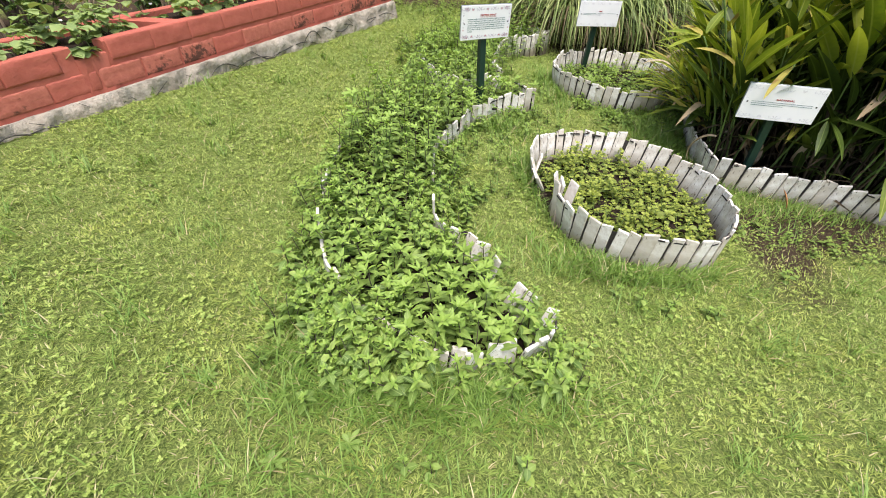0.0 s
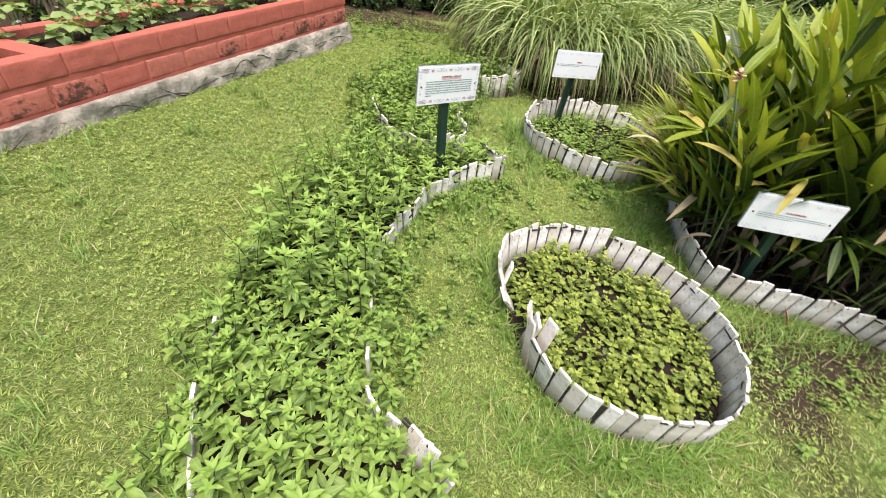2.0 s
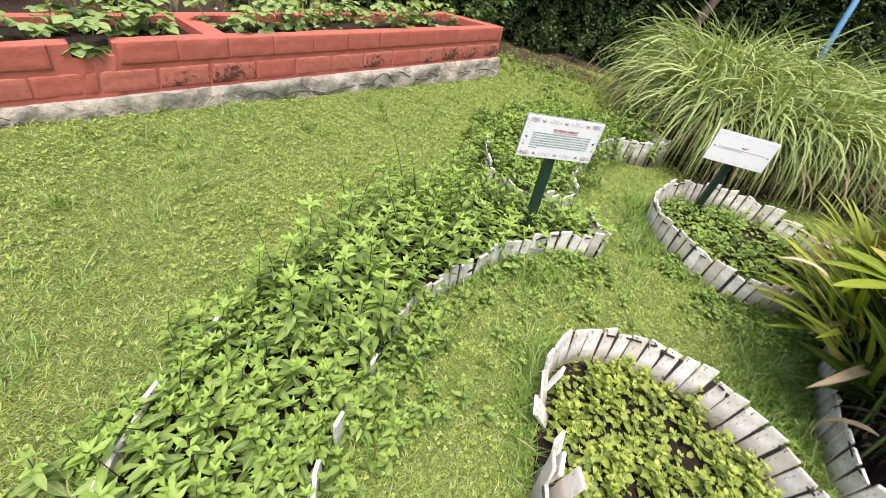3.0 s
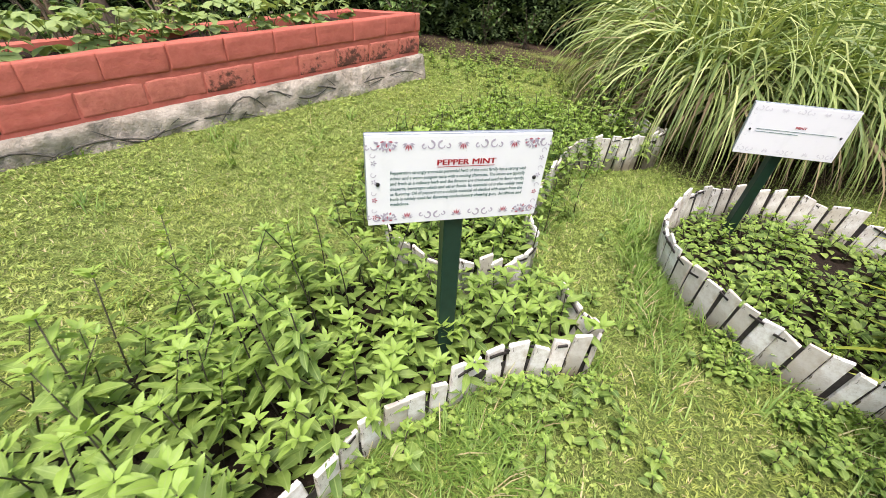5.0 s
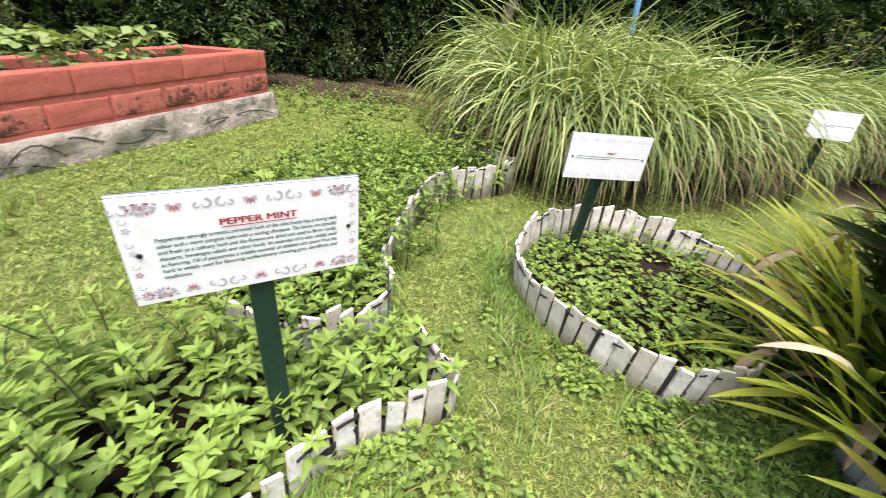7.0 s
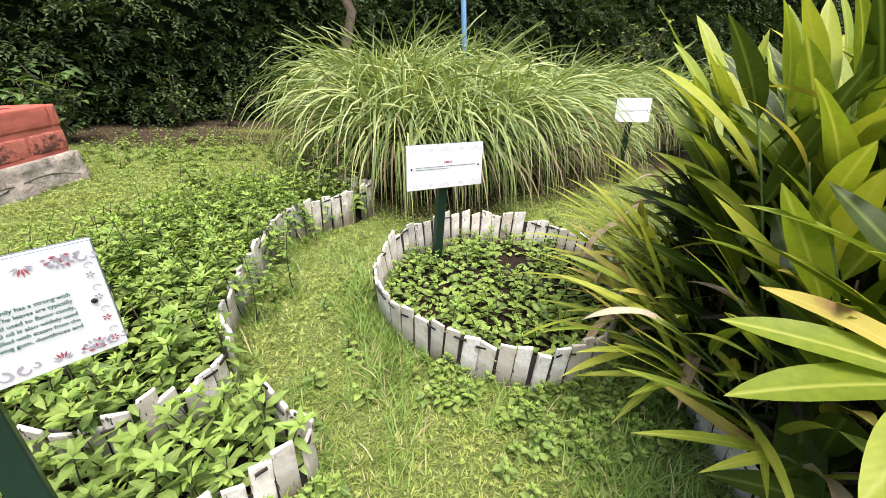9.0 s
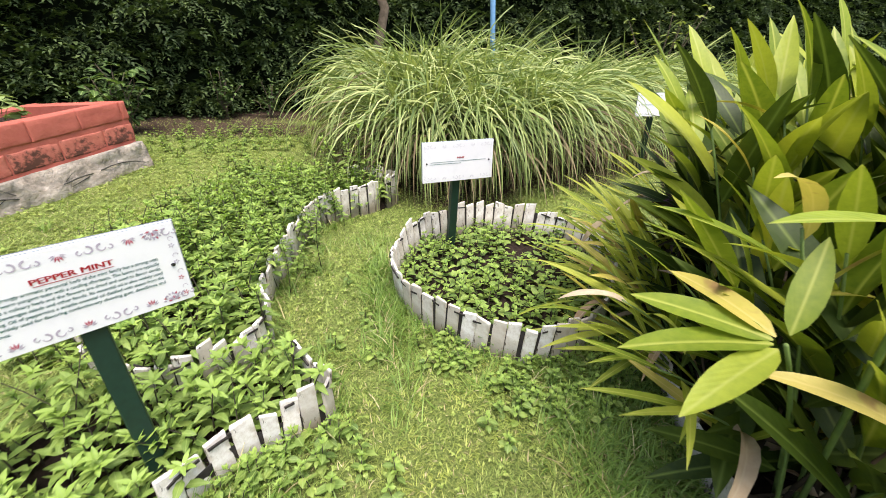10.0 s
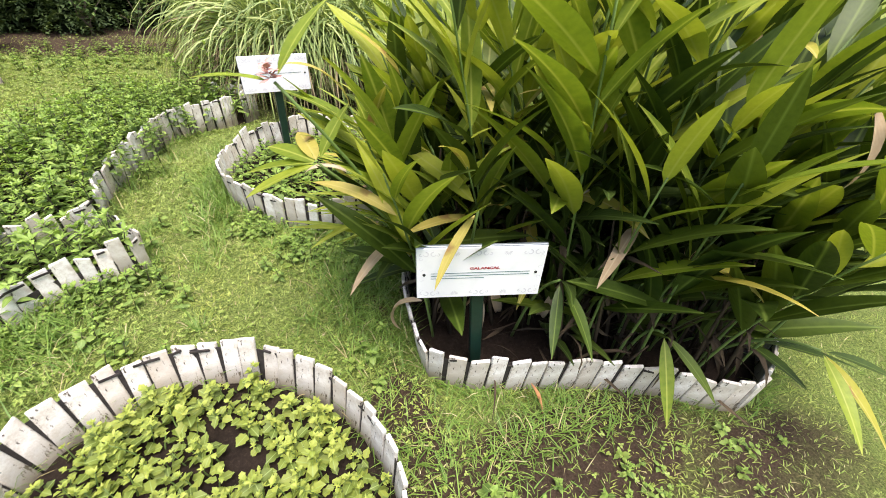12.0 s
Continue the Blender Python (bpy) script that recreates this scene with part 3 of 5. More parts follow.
edging(RING_FAR, True, "whitewashed plank ring round the mint bed", rnd, 0.165, -4, 0.0, 1.8, narrow=0.88)
edging(BED_PM[:15], False, "gappy, leaning whitewashed plank edging of the peppermint bed", rnd, 0.14, -3, 0.0, 5, skip=((0.80, 0.86), (1.62, 1.66), (2.1, 2.24), (2.32, 2.47), (2.55, 2.68)), strip=0.5, narrow=0.9)
edging(BED_PM[14:20], False, "loose whitewashed planks leaning out at the peppermint bed's end", rnd, 0.15, -15, 0.1, 7, skip=((0.26, 0.33),), strip=0, narrow=0.8)
edging(BED_PM[19:33], False, "low whitewashed plank edging half hidden by peppermint", rnd, 0.115, 4, 0.05, 4, skip=((1.5, 1.62), (1.9, 2.1), (2.3, 4.0)), strip=0)
edging(BED_FM, True, "curved whitewashed plank edging of the far herb bed", rnd, 0.15, 5, 0.02, 3, skip=((2.66, 4.9),), strip=0.8, narrow=0.85)
edging(BED_GAL[:12], False, "whitewashed plank edging in front of the galangal", rnd, 0.135, 5, 0.0, 1.8)


# ---------------------------------------------------------------- signs
def text_mesh(body, size, align="LEFT", width=0.0, shear=0.0, bold=0.0, spacing=1.0):
    cu = bpy.data.curves.new("text", "FONT")
    cu.body, cu.size, cu.align_x, cu.shear, cu.offset, cu.space_line = body, size, align, shear, bold, spacing
    cu.resolution_u = 2
    if width:
        cu.align_x = "JUSTIFY"
        cu.text_boxes[0].width = width
    ob = new("text_source", cu)
    dg = bpy.context.evaluated_depsgraph_get()
    me = bpy.data.meshes.new_from_object(ob.evaluated_get(dg))
    bpy.data.objects.remove(ob)
    bpy.data.curves.remove(cu)
    return me


def bold_text(body, size, shear):
    """Heavier letters: a few copies a hair apart in depth."""
    acc = Acc()
    me = text_mesh(body, size, "CENTER", shear=shear)
    for dx, dy, dz in ((0, 0, 0), (0.0010, 0, 0.0002), (-0.0008, 0, 0.0004)):
        acc.add([(v.co.x + dx, v.co.y + dy, v.co.z + dz) for v in me.vertices], [tuple(p.vertices) for p in me.polygons])
    return acc.mesh("title", [M_RED_TEXT], False)


def flat(acc, cx, cz, pts, y, mat=0):
    acc.add([(cx + p[0], y, cz + p[1]) for p in pts], [tuple(range(len(pts)))], mat=mat)


def curl(acc, cx, cz, r, a0, a1, w, y, mat):
    n = 9
    vs, fs = [], []
    for i in range(n + 1):
        a = a0 + (a1 - a0) * i / n
        rr = r * (1 - 0.35 * i / n)
        for q in (rr, rr - w * (1 - 0.6 * i / n)):
            vs.append((cx + q * math.cos(a), y, cz + q * math.sin(a)))
    for i in range(n):
        fs.append((2 * i, 2 * i + 1, 2 * i + 3, 2 * i + 2))
    acc.add(vs, fs, mat=mat)


def ornament(w, h, y, rich):
    """The printed border: scrolls, sprays and small flowers."""
    acc = Acc()
    r = random.Random(3)
    for k in range(7 if rich else 5):
        cx = -w / 2 + w * (k + 0.5) / (7 if rich else 5)
        for cz, up in ((h / 2 - 0.024, -1), (-h / 2 + 0.022, 1)):
            if k % 2 == 0:
                for sx in (-1, 1):
                    curl(acc, cx + sx * 0.014, cz, 0.013, math.pi / 2, math.pi / 2 + sx * 4.6, 0.0055, y, 0)
                    curl(acc, cx + sx * 0.030, cz + up * 0.003, 0.008, math.pi / 2, math.pi / 2 - sx * 4.6, 0.0045, y, 0)
            else:
                for a in range(7):
                    t = math.pi * (0.12 + 0.76 * a / 6)
                    d = np.array((math.cos(t), up * math.sin(t)))
                    n = np.array((-d[1], d[0]))
                    ln = 0.014 + 0.008 * math.sin(t)
                    p = [d * 0.004, d * ln * 0.6 + n * 0.0022, d * ln, d * ln * 0.6 - n * 0.0022]
                    flat(acc, cx, cz - up * 0.008, p, y, 1 if a in (2, 3, 4) else 0)
    if rich:
        for sx in (-1, 1):
            for cz, up in ((-h / 2 + 0.012, 1), (h / 2 - 0.012, -1)):
                for a in range(9):
                    t = math.pi * (0.05 + 0.9 * a / 8)
                    d = np.array((math.cos(t), up * math.sin(t)))
                    n = np.array((-d[1], d[0]))
                    for q0, q1 in ((0.004, 0.016), (0.018, 0.028)):
                        flat(acc, sx * (w / 2 - 0.05), cz, [d * q0, d * (q0 + q1) / 2 + n * 0.0028, d * q1, d * (q0 + q1) / 2 - n * 0.0028], y, 1 if (a + (q0 > 0.01)) % 4 == 0 else 0)
    for sx in (-1, 1):
        for k in range(4):
            curl(acc, sx * (w / 2 - 0.016), -h / 2 + h * (k + 0.9) / 4.8, 0.008, 0, sx * 4.5, 0.002, y, 0)
            if rich:
                cz = -h / 2 + h * (k + 0.5) / 4.8
                for a in range(5):
                    t = a * 1.257
                    d = np.array((math.cos(t), math.sin(t)))
                    n = np.array((-d[1], d[0]))
                    flat(acc, sx * (w / 2 - 0.018), cz, [d * 0.001, d * 0.005 + n * 0.002, d * 0.008, d * 0.005 - n * 0.002], y, 1 if k < 2 else 0)
    return acc.mesh("border_print", [M_MAUVE, M_ROSE] if rich else [M_FAINT, M_FAINT], False)


def garden_sign(tl, tr, bl, br, foot, title, body, label, bars=0, slab=0.05):
    """A printed panel on a dark green post; the panel's corners and the post's foot are given."""
    tl, tr, bl, br = map(Vector, (tl, tr, bl, br))
    ctr = (tl + tr + bl + br) / 4
    x = ((tr - tl) + (br - bl)).normalized()
    z0 = ((tl - bl) + (tr - br)).normalized()
    y = z0.cross(x).normalized()
    z = x.cross(y)
    w, h = ((tr - tl).length + (br - bl).length) / 2, ((tl - bl).length + (tr - br).length) / 2
    m = Matrix((x, y, z)).transposed().to_4x4()
    m.translation = ctr
    foot = Vector(foot)
    t = thing("garden_sign", foot, label, "sign", group="herb signs")
    panel = part("panel", box_bm(-w / 2, w / 2, 0, 0.007, -h / 2, h / 2, 0.0015), M_SIGN, t, "white printed panel", m)
    part("back_plate", box_bm(-w / 2 - 0.002, w / 2 + 0.003, 0.0075, 0.020, -h / 2 + 0.01, h / 2 + 0.004, 0.002), M_SIGN_BACK, t, "grey metal back plate", m)
    top = ctr + y * 0.045 - z * (h * 0.30)
    axis = (top - foot).normalized()
    px = (x - axis * x.dot(axis)).normalized()
    py = axis.cross(px)
    pm = Matrix((px, py, axis)).transposed().to_4x4()
    pm.translation = foot
    ln = (top - foot).length
    part("post", box_bm(-slab / 2, slab / 2, -slab * 0.45, slab * 0.45, -0.1, ln, 0.004), M_POST, t, "dark green painted post", pm)
    yy = -0.0012
    part("border_print", ornament(w, h, yy, bars == 0), None, panel, "faded floral border", m, "stuff")
    rot = m @ pose(0, yy - 0.0004, 0, 90, 0, 0)
    if title:
        size = 0.027 if bars == 0 else 0.021
        zt = h * 0.185 if bars == 0 else h * 0.08
        part("title", bold_text(title, size, 0.0), M_RED_TEXT, panel, "red title " + title, rot @ pose(0.0135, zt, 0) @ Matrix.Diagonal((1, 0.78, 1, 1)))
        if bars == 0:
            part("title_rule", box_bm(-0.062, 0.09, yy - 0.0006, yy, zt - 0.006, zt - 0.0045), M_RED_TEXT, panel, "", m)
    if body:
        for k, words in enumerate(body):
            me = text_mesh(words, 0.0125, shear=0.04, bold=0.00022)
            xs_ = [v.co.x for v in me.vertices]
            f_ = w * 0.76 / (max(xs_) - min(xs_)) if k < len(body) - 1 else 0.95
            part("text_line", me, M_TEXT, panel, "", rot @ pose(-w * 0.38, zt - 0.021 - 0.0146 * k, 0) @ Matrix.Diagonal((f_, 1, 1, 1)))
    for k in range(bars):
        wd = w * (0.78 if k < bars - 1 else 0.42)
        zt = h * 0.02 - 0.012 * k
        part("print_line", box_bm(-w * 0.39, -w * 0.39 + wd, yy - 0.0006, yy, zt - 0.0018, zt), M_TEXT, panel, "", m)
    for sx in (-1, 1):
        bm = bmesh.new()
        bmesh.ops.create_cone(bm, cap_ends=True, segments=8, radius1=0.006, radius2=0.004, depth=0.004, matrix=Matrix.Translation((sx * (w / 2 - 0.027), -0.002, -0.002)) @ pose(0, 0, 0, 90, 0, 0))
        part("bolt", bm, M_BOLT, panel, "dark bolt head", m)
    return t


garden_sign((0.437, 3.813, 1.042), (0.854, 4.045, 1.034), (0.426, 3.823, 0.802), (0.839, 4.067, 0.792), on(0.607, 3.972), "PEPPER MINT",
            ("Peppermint strongly aromatic perennial herb of the mint family has a strong wish", "odour and a warm pungent taste with a cooling aftertaste. The leaves are typically",
             "and fresh as a culinary herb and the flowers are dried and used to flavor candy,", "desserts, beverages salads and other foods. Its essential oil is also widely used",
             "as flavoring. Oil of peppermint a volatile essential oil distilled with steam from the", "herb is widely used for flavoring confectionery chewing gum, dentifrices and", "medicines."),
            "white peppermint sign on a dark green post in the herb bed", slab=0.056)
garden_sign((1.755, 5.231, 0.967), (2.228, 5.300, 0.943), (1.747, 5.252, 0.724), (2.197, 5.293, 0.708), on(1.93, 5.38), "MINT", "", "white mint sign on a dark green post in a plank ring", 2, 0.052)
garden_sign((2.346, 3.057, 0.632), (2.785, 2.932, 0.606), (2.344, 3.065, 0.398), (2.798, 2.942, 0.378), on(2.60, 3.10), "GALANGAL", "", "white galangal sign tilted among the leaves", 3, 0.05)
garden_sign((4.13, 6.515, 1.034), (4.475, 6.41, 1.026), (4.16, 6.50, 0.826), (4.455, 6.40, 0.808), on(4.36, 6.62), "", "", "white sign leaning in front of the lemongrass", 2, 0.05)

# ---------------------------------------------------------------- planter of red blockwork
PL = Matrix.Translation((*WALL_A, 0)) @ pose(0, 0, 0, 0, 0, math.degrees(math.atan2(WL[1], WL[0])))
planter = thing("raised_planter", PL, "red-painted blockwork planter on a grey rendered stone plinth", "planter")
TOP0, TOPS = 0.835, 0.085


def top_z(s):
    return TOP0 + TOPS * s


def wall_run(x0, x1, y0, y1, dz0, dz1, bevel=0.012, steps=14, rough=0.004, name="", mat=None, label="", bulge=0.0):
    """A wall piece that follows the planter's slope; dz measured down from its top line."""
    acc = Acc()
    vs, fs = [], []
    n = steps
    prof = [(y0, dz0), (y0, dz1 - bevel), (y0 + bevel, dz1), (y1 - bevel, dz1), (y1, dz1 - bevel), (y1, dz0)]
    if bulge:
        k = 9
        prof = [(y0 + bulge * math.sin(math.pi * i / k), dz0 + (dz1 - dz0) * i / k) for i in range(k + 1)] + [(y0 + 0.03, dz1), (y1, dz1), (y1, dz0)]
    m_ = len(prof)
    for i in range(n + 1):
        x = x0 + (x1 - x0) * i / n
        for (py, pz) in prof:
            j = rough * (noise.noise(Vector((x * 7, py * 9, pz * 9))) + 0.5 * noise.noise(Vector((x * 19, py * 9, pz * 21))))
            vs.append((x, py + j * 1.5, top_z(x) + pz + (j if not bulge else 0.004 * noise.noise(Vector((x * 11, 0, 0))))))
    for i in range(n):
        for k in range(m_):
            fs.append((i * m_ + k, i * m_ + (k + 1) % m_, (i + 1) * m_ + (k + 1) % m_, (i + 1) * m_ + k))
    fs += [tuple(range(m_))[::-1], tuple(n * m_ + k for k in range(m_))]
    acc.add(vs, fs)
    return part(name, acc.mesh(name, [mat], bulge != 0), None, planter, label)


# inside the planter's own axes: x along the wall, y into the bed, z up
TH = 0.15
NOTCH = (0.47, 0.69)
wall_run(S_START, NOTCH[0], 0.012, TH, -0.35, -0.004, 0.01, 20, 0.006, "front_wall", M_RED)
wall_run(NOTCH[0] - 0.003, NOTCH[1] + 0.003, 0.012, TH - 0.002, -0.345, -0.085, 0.01, 4, 0.02, "front_wall", M_RED, "broken dip in the red wall")
wall_run(NOTCH[1], S_END - 0.012, 0.012, TH, -0.35, -0.004, 0.01, 30, 0.006, "front_wall", M_RED)
wall_run(S_START, S_END - 0.012, DEPTH - TH, DEPTH - 0.01, -0.35, -0.004, 0.01, 24, 0.006, "back_wall", M_RED)
wall_run(S_END - TH, S_END - 0.012, TH + 0.002, DEPTH - TH - 0.002, -0.35, -0.006, 0.01, 4, 0.006, "end_wall", M_RED)
wall_run(1.30, 1.45, TH + 0.002, DEPTH - TH - 0.002, -0.35, -0.012, 0.01, 4, 0.006, "cross_wall", M_RED)
wall_run(S_START, S_END + 0.012, -0.03, DEPTH, -0.85, -0.345, 0.0, 260, 0.034, "plinth", M_PLINTH, "grey rendered stone plinth", bulge=-0.02)
wall_run(S_START + 0.01, S_END - TH - 0.002, TH + 0.003, DEPTH - TH - 0.003, -0.34, -0.07, 0.01, 40, 0.05, "soil", M_SOIL, "dark earth in the planter")
# proud blocks of the two courses
rnd = random.Random(8)


def block(x0, x1, z0, z1, y, mat, end=False):
    w, h = x1 - x0, z1 - z0
    us = [0, 0.012, 0.035, 0.1, 0.22, 0.36, 0.5, 0.64, 0.78, 0.9, 0.965, 0.988, 1]
    vs_ = [0, 0.03, 0.09, 0.3, 0.5, 0.7, 0.91, 0.97, 1]
    nu, nv = len(us) - 1, len(vs_) - 1
    seed = rnd.uniform(0, 90)
    vs, fs = [], []
    for j in range(nv + 1):
        for i in range(nu + 1):
            u, v = us[i], vs_[j]
            rim = 0.006 * min(1.0, (max(0, abs(2 * u - 1) - 0.95) / 0.05) ** 2 + (max(0, abs(2 * v - 1) - 0.86) / 0.14) ** 2)
            x = u * w + 0.004 * noise.noise(Vector((seed, v * 4, 1))) * (1 if i in (0, nu) else 0.4)
            z = z0 + v * h + 0.006 * noise.noise(Vector((u * 5, seed, 2))) * (1 if j in (0, nv) else 0.4)
            y_ = 0.0015 + rim * 1.3 + 0.007 * noise.noise(Vector((u * 4 + seed, v * 2.5, 5)))
            vs.append((x, y_, z + TOPS * x))
    n1 = nu + 1
    for j in range(nv):
        for i in range(nu):
            fs.append((j * n1 + i, j * n1 + i + 1, (j + 1) * n1 + i + 1, (j + 1) * n1 + i))
    loop = [i for i in range(n1)] + [j * n1 + nu for j in range(1, nv + 1)] + [nv * n1 + i for i in range(nu - 1, -1, -1)] + [j * n1 for j in range(nv - 1, 0, -1)]
    base = len(vs)
    vs += [(vs[i][0], 0.03, vs[i][2]) for i in loop]
    for k in range(len(loop)):
        k2 = (k + 1) % len(loop)
        fs.append((loop[k2], loop[k], base + k, base + k2))
    fs.append(tuple(base + k for k in range(len(loop)))[::-1])
    acc = Acc()
    acc.add(vs, fs)
    me = acc.mesh("block", [], True)
    me.materials.append(mat)
    m = PL @ Matrix.Translation((x0, y, top_z(x0)))
    if end:
        m = PL @ Matrix.Translation((S_END, x0, top_z(S_END))) @ pose(0, 0, 0, 0, 0, 90)
        for v in me.vertices:
            v.co.z -= TOPS * v.co.x
    part("block", me, None, planter, m=m)


for k in range(-12, 8):
    x0 = 2.11 + 0.349 * k
    if x0 > S_START and x0 + 0.34 < S_END + 0.05 and not (x0 < NOTCH[1] and x0 + 0.34 > NOTCH[0]):
        block(x0 + rnd.uniform(-.002, .004), min(x0 + 0.352 + rnd.uniform(-.006, 0), S_END - 0.005), -0.15, -0.004, 0.0, M_RED)
    x1 = 2.29 + 0.344 * k
    if x1 > S_START and x1 + 0.33 < S_END + 0.08:
        block(x1 + rnd.uniform(0, .01), min(x1 + 0.345 + rnd.uniform(-.01, 0), S_END - 0.004), -0.318 + rnd.uniform(-.006, .006), -0.185, 0.004, M_RED_MOULD if rnd.random() < 0.75 else M_RED)
block(4.565, S_END - 0.003, -0.15, -0.004, 0.0, M_RED)
for k in range(3):
    block(0.012 + 0.36 * k, 0.35 + 0.36 * k, -0.15, -0.004, 0, M_RED, True)
    block(0.19 + 0.3 * k, 0.47 + 0.3 * k, -0.318, -0.185, 0, M_RED_MOULD, True)
# raised pointing lines on the plinth
acc = Acc()
for k in range(24):
    x = S_START + 0.3 + k * 0.262 + rnd.uniform(-.08, .08)
    ln, up = rnd.uniform(0.35, 0.75), rnd.uniform(0.06, 0.14) * rnd.choice((1, -1, 1))
    zc = -0.47 + rnd.uniform(-.03, .03)
    pts, rad = [], []
    for i in range(9):
        t = i / 8
        pts.append((x + ln * (t - 0.5), -0.047 + 0.004 * math.sin(9 * t), top_z(x) + zc + up * (math.sin(math.pi * t) - 0.5) + 0.02 * math.sin(5 * t + k)))
        rad.append(0.0042 * (0.4 + math.sin(math.pi * t)))
    tube(acc, pts, rad, 5)
part("pointing", acc.mesh("pointing", [M_POINTING]), None, planter, "dark raised pointing lines", kind="stuff")

# ---------------------------------------------------------------- herbs
def mint_plant(rng, tall, size, bare=0.0, broad=0.36, spread=1.0, serrate=0.14):
    """A stem with crossed pairs of pointed, toothed leaves and a pale young tip."""
    acc = Acc()
    pairs = int(tall / 0.032) + 1
    bend = rng.uniform(-0.25, 0.25, 2) * tall
    pts = [(bend[0] * t * t, bend[1] * t * t, tall * t) for t in np.linspace(0, 1, 6)]
    tube(acc, pts, np.linspace(0.0032, 0.0016, 6), 4, 2)
    for k in range(pairs):
        t = (k + 0.6) / pairs
        if t < bare:
            continue
        at = np.array((bend[0] * t * t, bend[1] * t * t, tall * t))
        young = t > 0.80
        ln = size * (0.55 + 0.6 * math.sin(math.pi * min(1, 0.25 + 0.7 * t))) * rng.uniform(0.8, 1.2) * (0.75 if young else 1)
        for side in (0, math.pi):
            v, f, uv = leaf_shape(ln, ln * broad * rng.uniform(0.85, 1.15), 5, rng.uniform(0.1, 0.7), rng.uniform(0.15, 0.4), 0.03, 0.36, 0.008, serrate)
            yaw = side + (k % 2) * math.pi / 2 + rng.uniform(-0.5, 0.5)
            v = turned(v, yaw, rng.uniform(-0.15, 0.35) + (0.45 if young else 0.0), rng.uniform(-0.3, 0.3), at)
            acc.add(v, f, uv, 1 if young else 0)
        if rng.random() < 0.5 * spread and 0.25 < t < 0.85:
            for _ in range(3):
                v, f, uv = leaf_shape(size * 0.55, size * 0.28, 3, 0.5, 0.3, 0, 0.36, 0.004)
                acc.add(turned(v, rng.uniform(0, 6.28), rng.uniform(0.1, 0.7), 0, at + np.array((0, 0, 0.01))), f, uv, 1)
    for k in range(5):
        v, f, uv = leaf_shape(size * 0.5, size * 0.2, 3, 0.3, 0.35, 0, 0.36)
        acc.add(turned(v, k * 1.257, rng.uniform(0.5, 1.0), 0, pts[-1]), f, uv, 1)
    return acc


rng = np.random.default_rng(11)
MINT_MATS = [M_MINT, M_MINT_YOUNG, M_STEM]
MINT = [mint_plant(rng, rng.uniform(0.15, 0.22), 0.062) for _ in range(9)]
MINT_TALL = [mint_plant(rng, rng.uniform(0.32, 0.42), 0.06, 0.25, spread=1.6) for _ in range(6)]
MINT_SMALL = [mint_plant(rng, rng.uniform(0.10, 0.16), 0.048, 0.0, 0.55) for _ in range(7)]
MINT_LOW = [mint_plant(rng, rng.uniform(0.07, 0.13), 0.044, 0.0, 0.66) for _ in range(7)]
BALM_MATS = [M_BALM, M_BALM_YOUNG, M_STEM_GREEN]
BALM = [mint_plant(rng, rng.uniform(0.05, 0.14), rng.uniform(0.030, 0.043), 0.0, 0.66, 1.4, 0.4) for _ in range(10)]


JOINED = {}


def herb_pose(p, height, size, tilt):
    return Matrix.Translation(on(p[0], p[1], height)) @ pose(0, 0, 0, rng.uniform(-tilt, tilt), rng.uniform(-tilt, tilt), rng.uniform(0, 360)) @ Matrix.Scale(size * rng.uniform(0.85, 1.15), 4)


def carpet(key, accs, p, height=0.03, size=1.0, tilt=12.0):
    """One more plant of a carpet that is kept as one mesh."""
    a, m = accs[rng.integers(len(accs))], np.array(herb_pose(p, height, size, tilt))
    big = JOINED.setdefault(key, Acc())
    if not hasattr(a, "all"):
        a.all = (np.vstack(a.v), np.vstack(a.uv))
    v, uv = a.all
    n0 = big.n
    big.v.append(v @ m[:3, :3].T + m[:3, 3])
    big.uv.append(uv)
    big.f += [tuple(i + n0 for i in q) for q in a.f]
    big.m += a.m
    big.n += len(v)


def lay(key, name, mats, label, category):
    thing(name, (0, 0, 0), label, category, kind="stuff", data=JOINED[key].mesh(name, mats))


LEAF_SET = []
for i in range(14):
    for mat, k in ((M_MINT, 0), (M_MINT_YOUNG, 1)):
        a = Acc()
        a.add(*leaf_shape(0.068, 0.068 * rng.uniform(0.29, 0.39), 6, rng.uniform(0.1, 0.9), rng.uniform(0.15, 0.4), 0.03, 0.36, 0.006, 0.14))
        LEAF_SET.append((k, a.mesh("leaf", [mat])))
LEAF_SET = [[me for k, me in LEAF_SET if k == w] for w in (0, 1)]


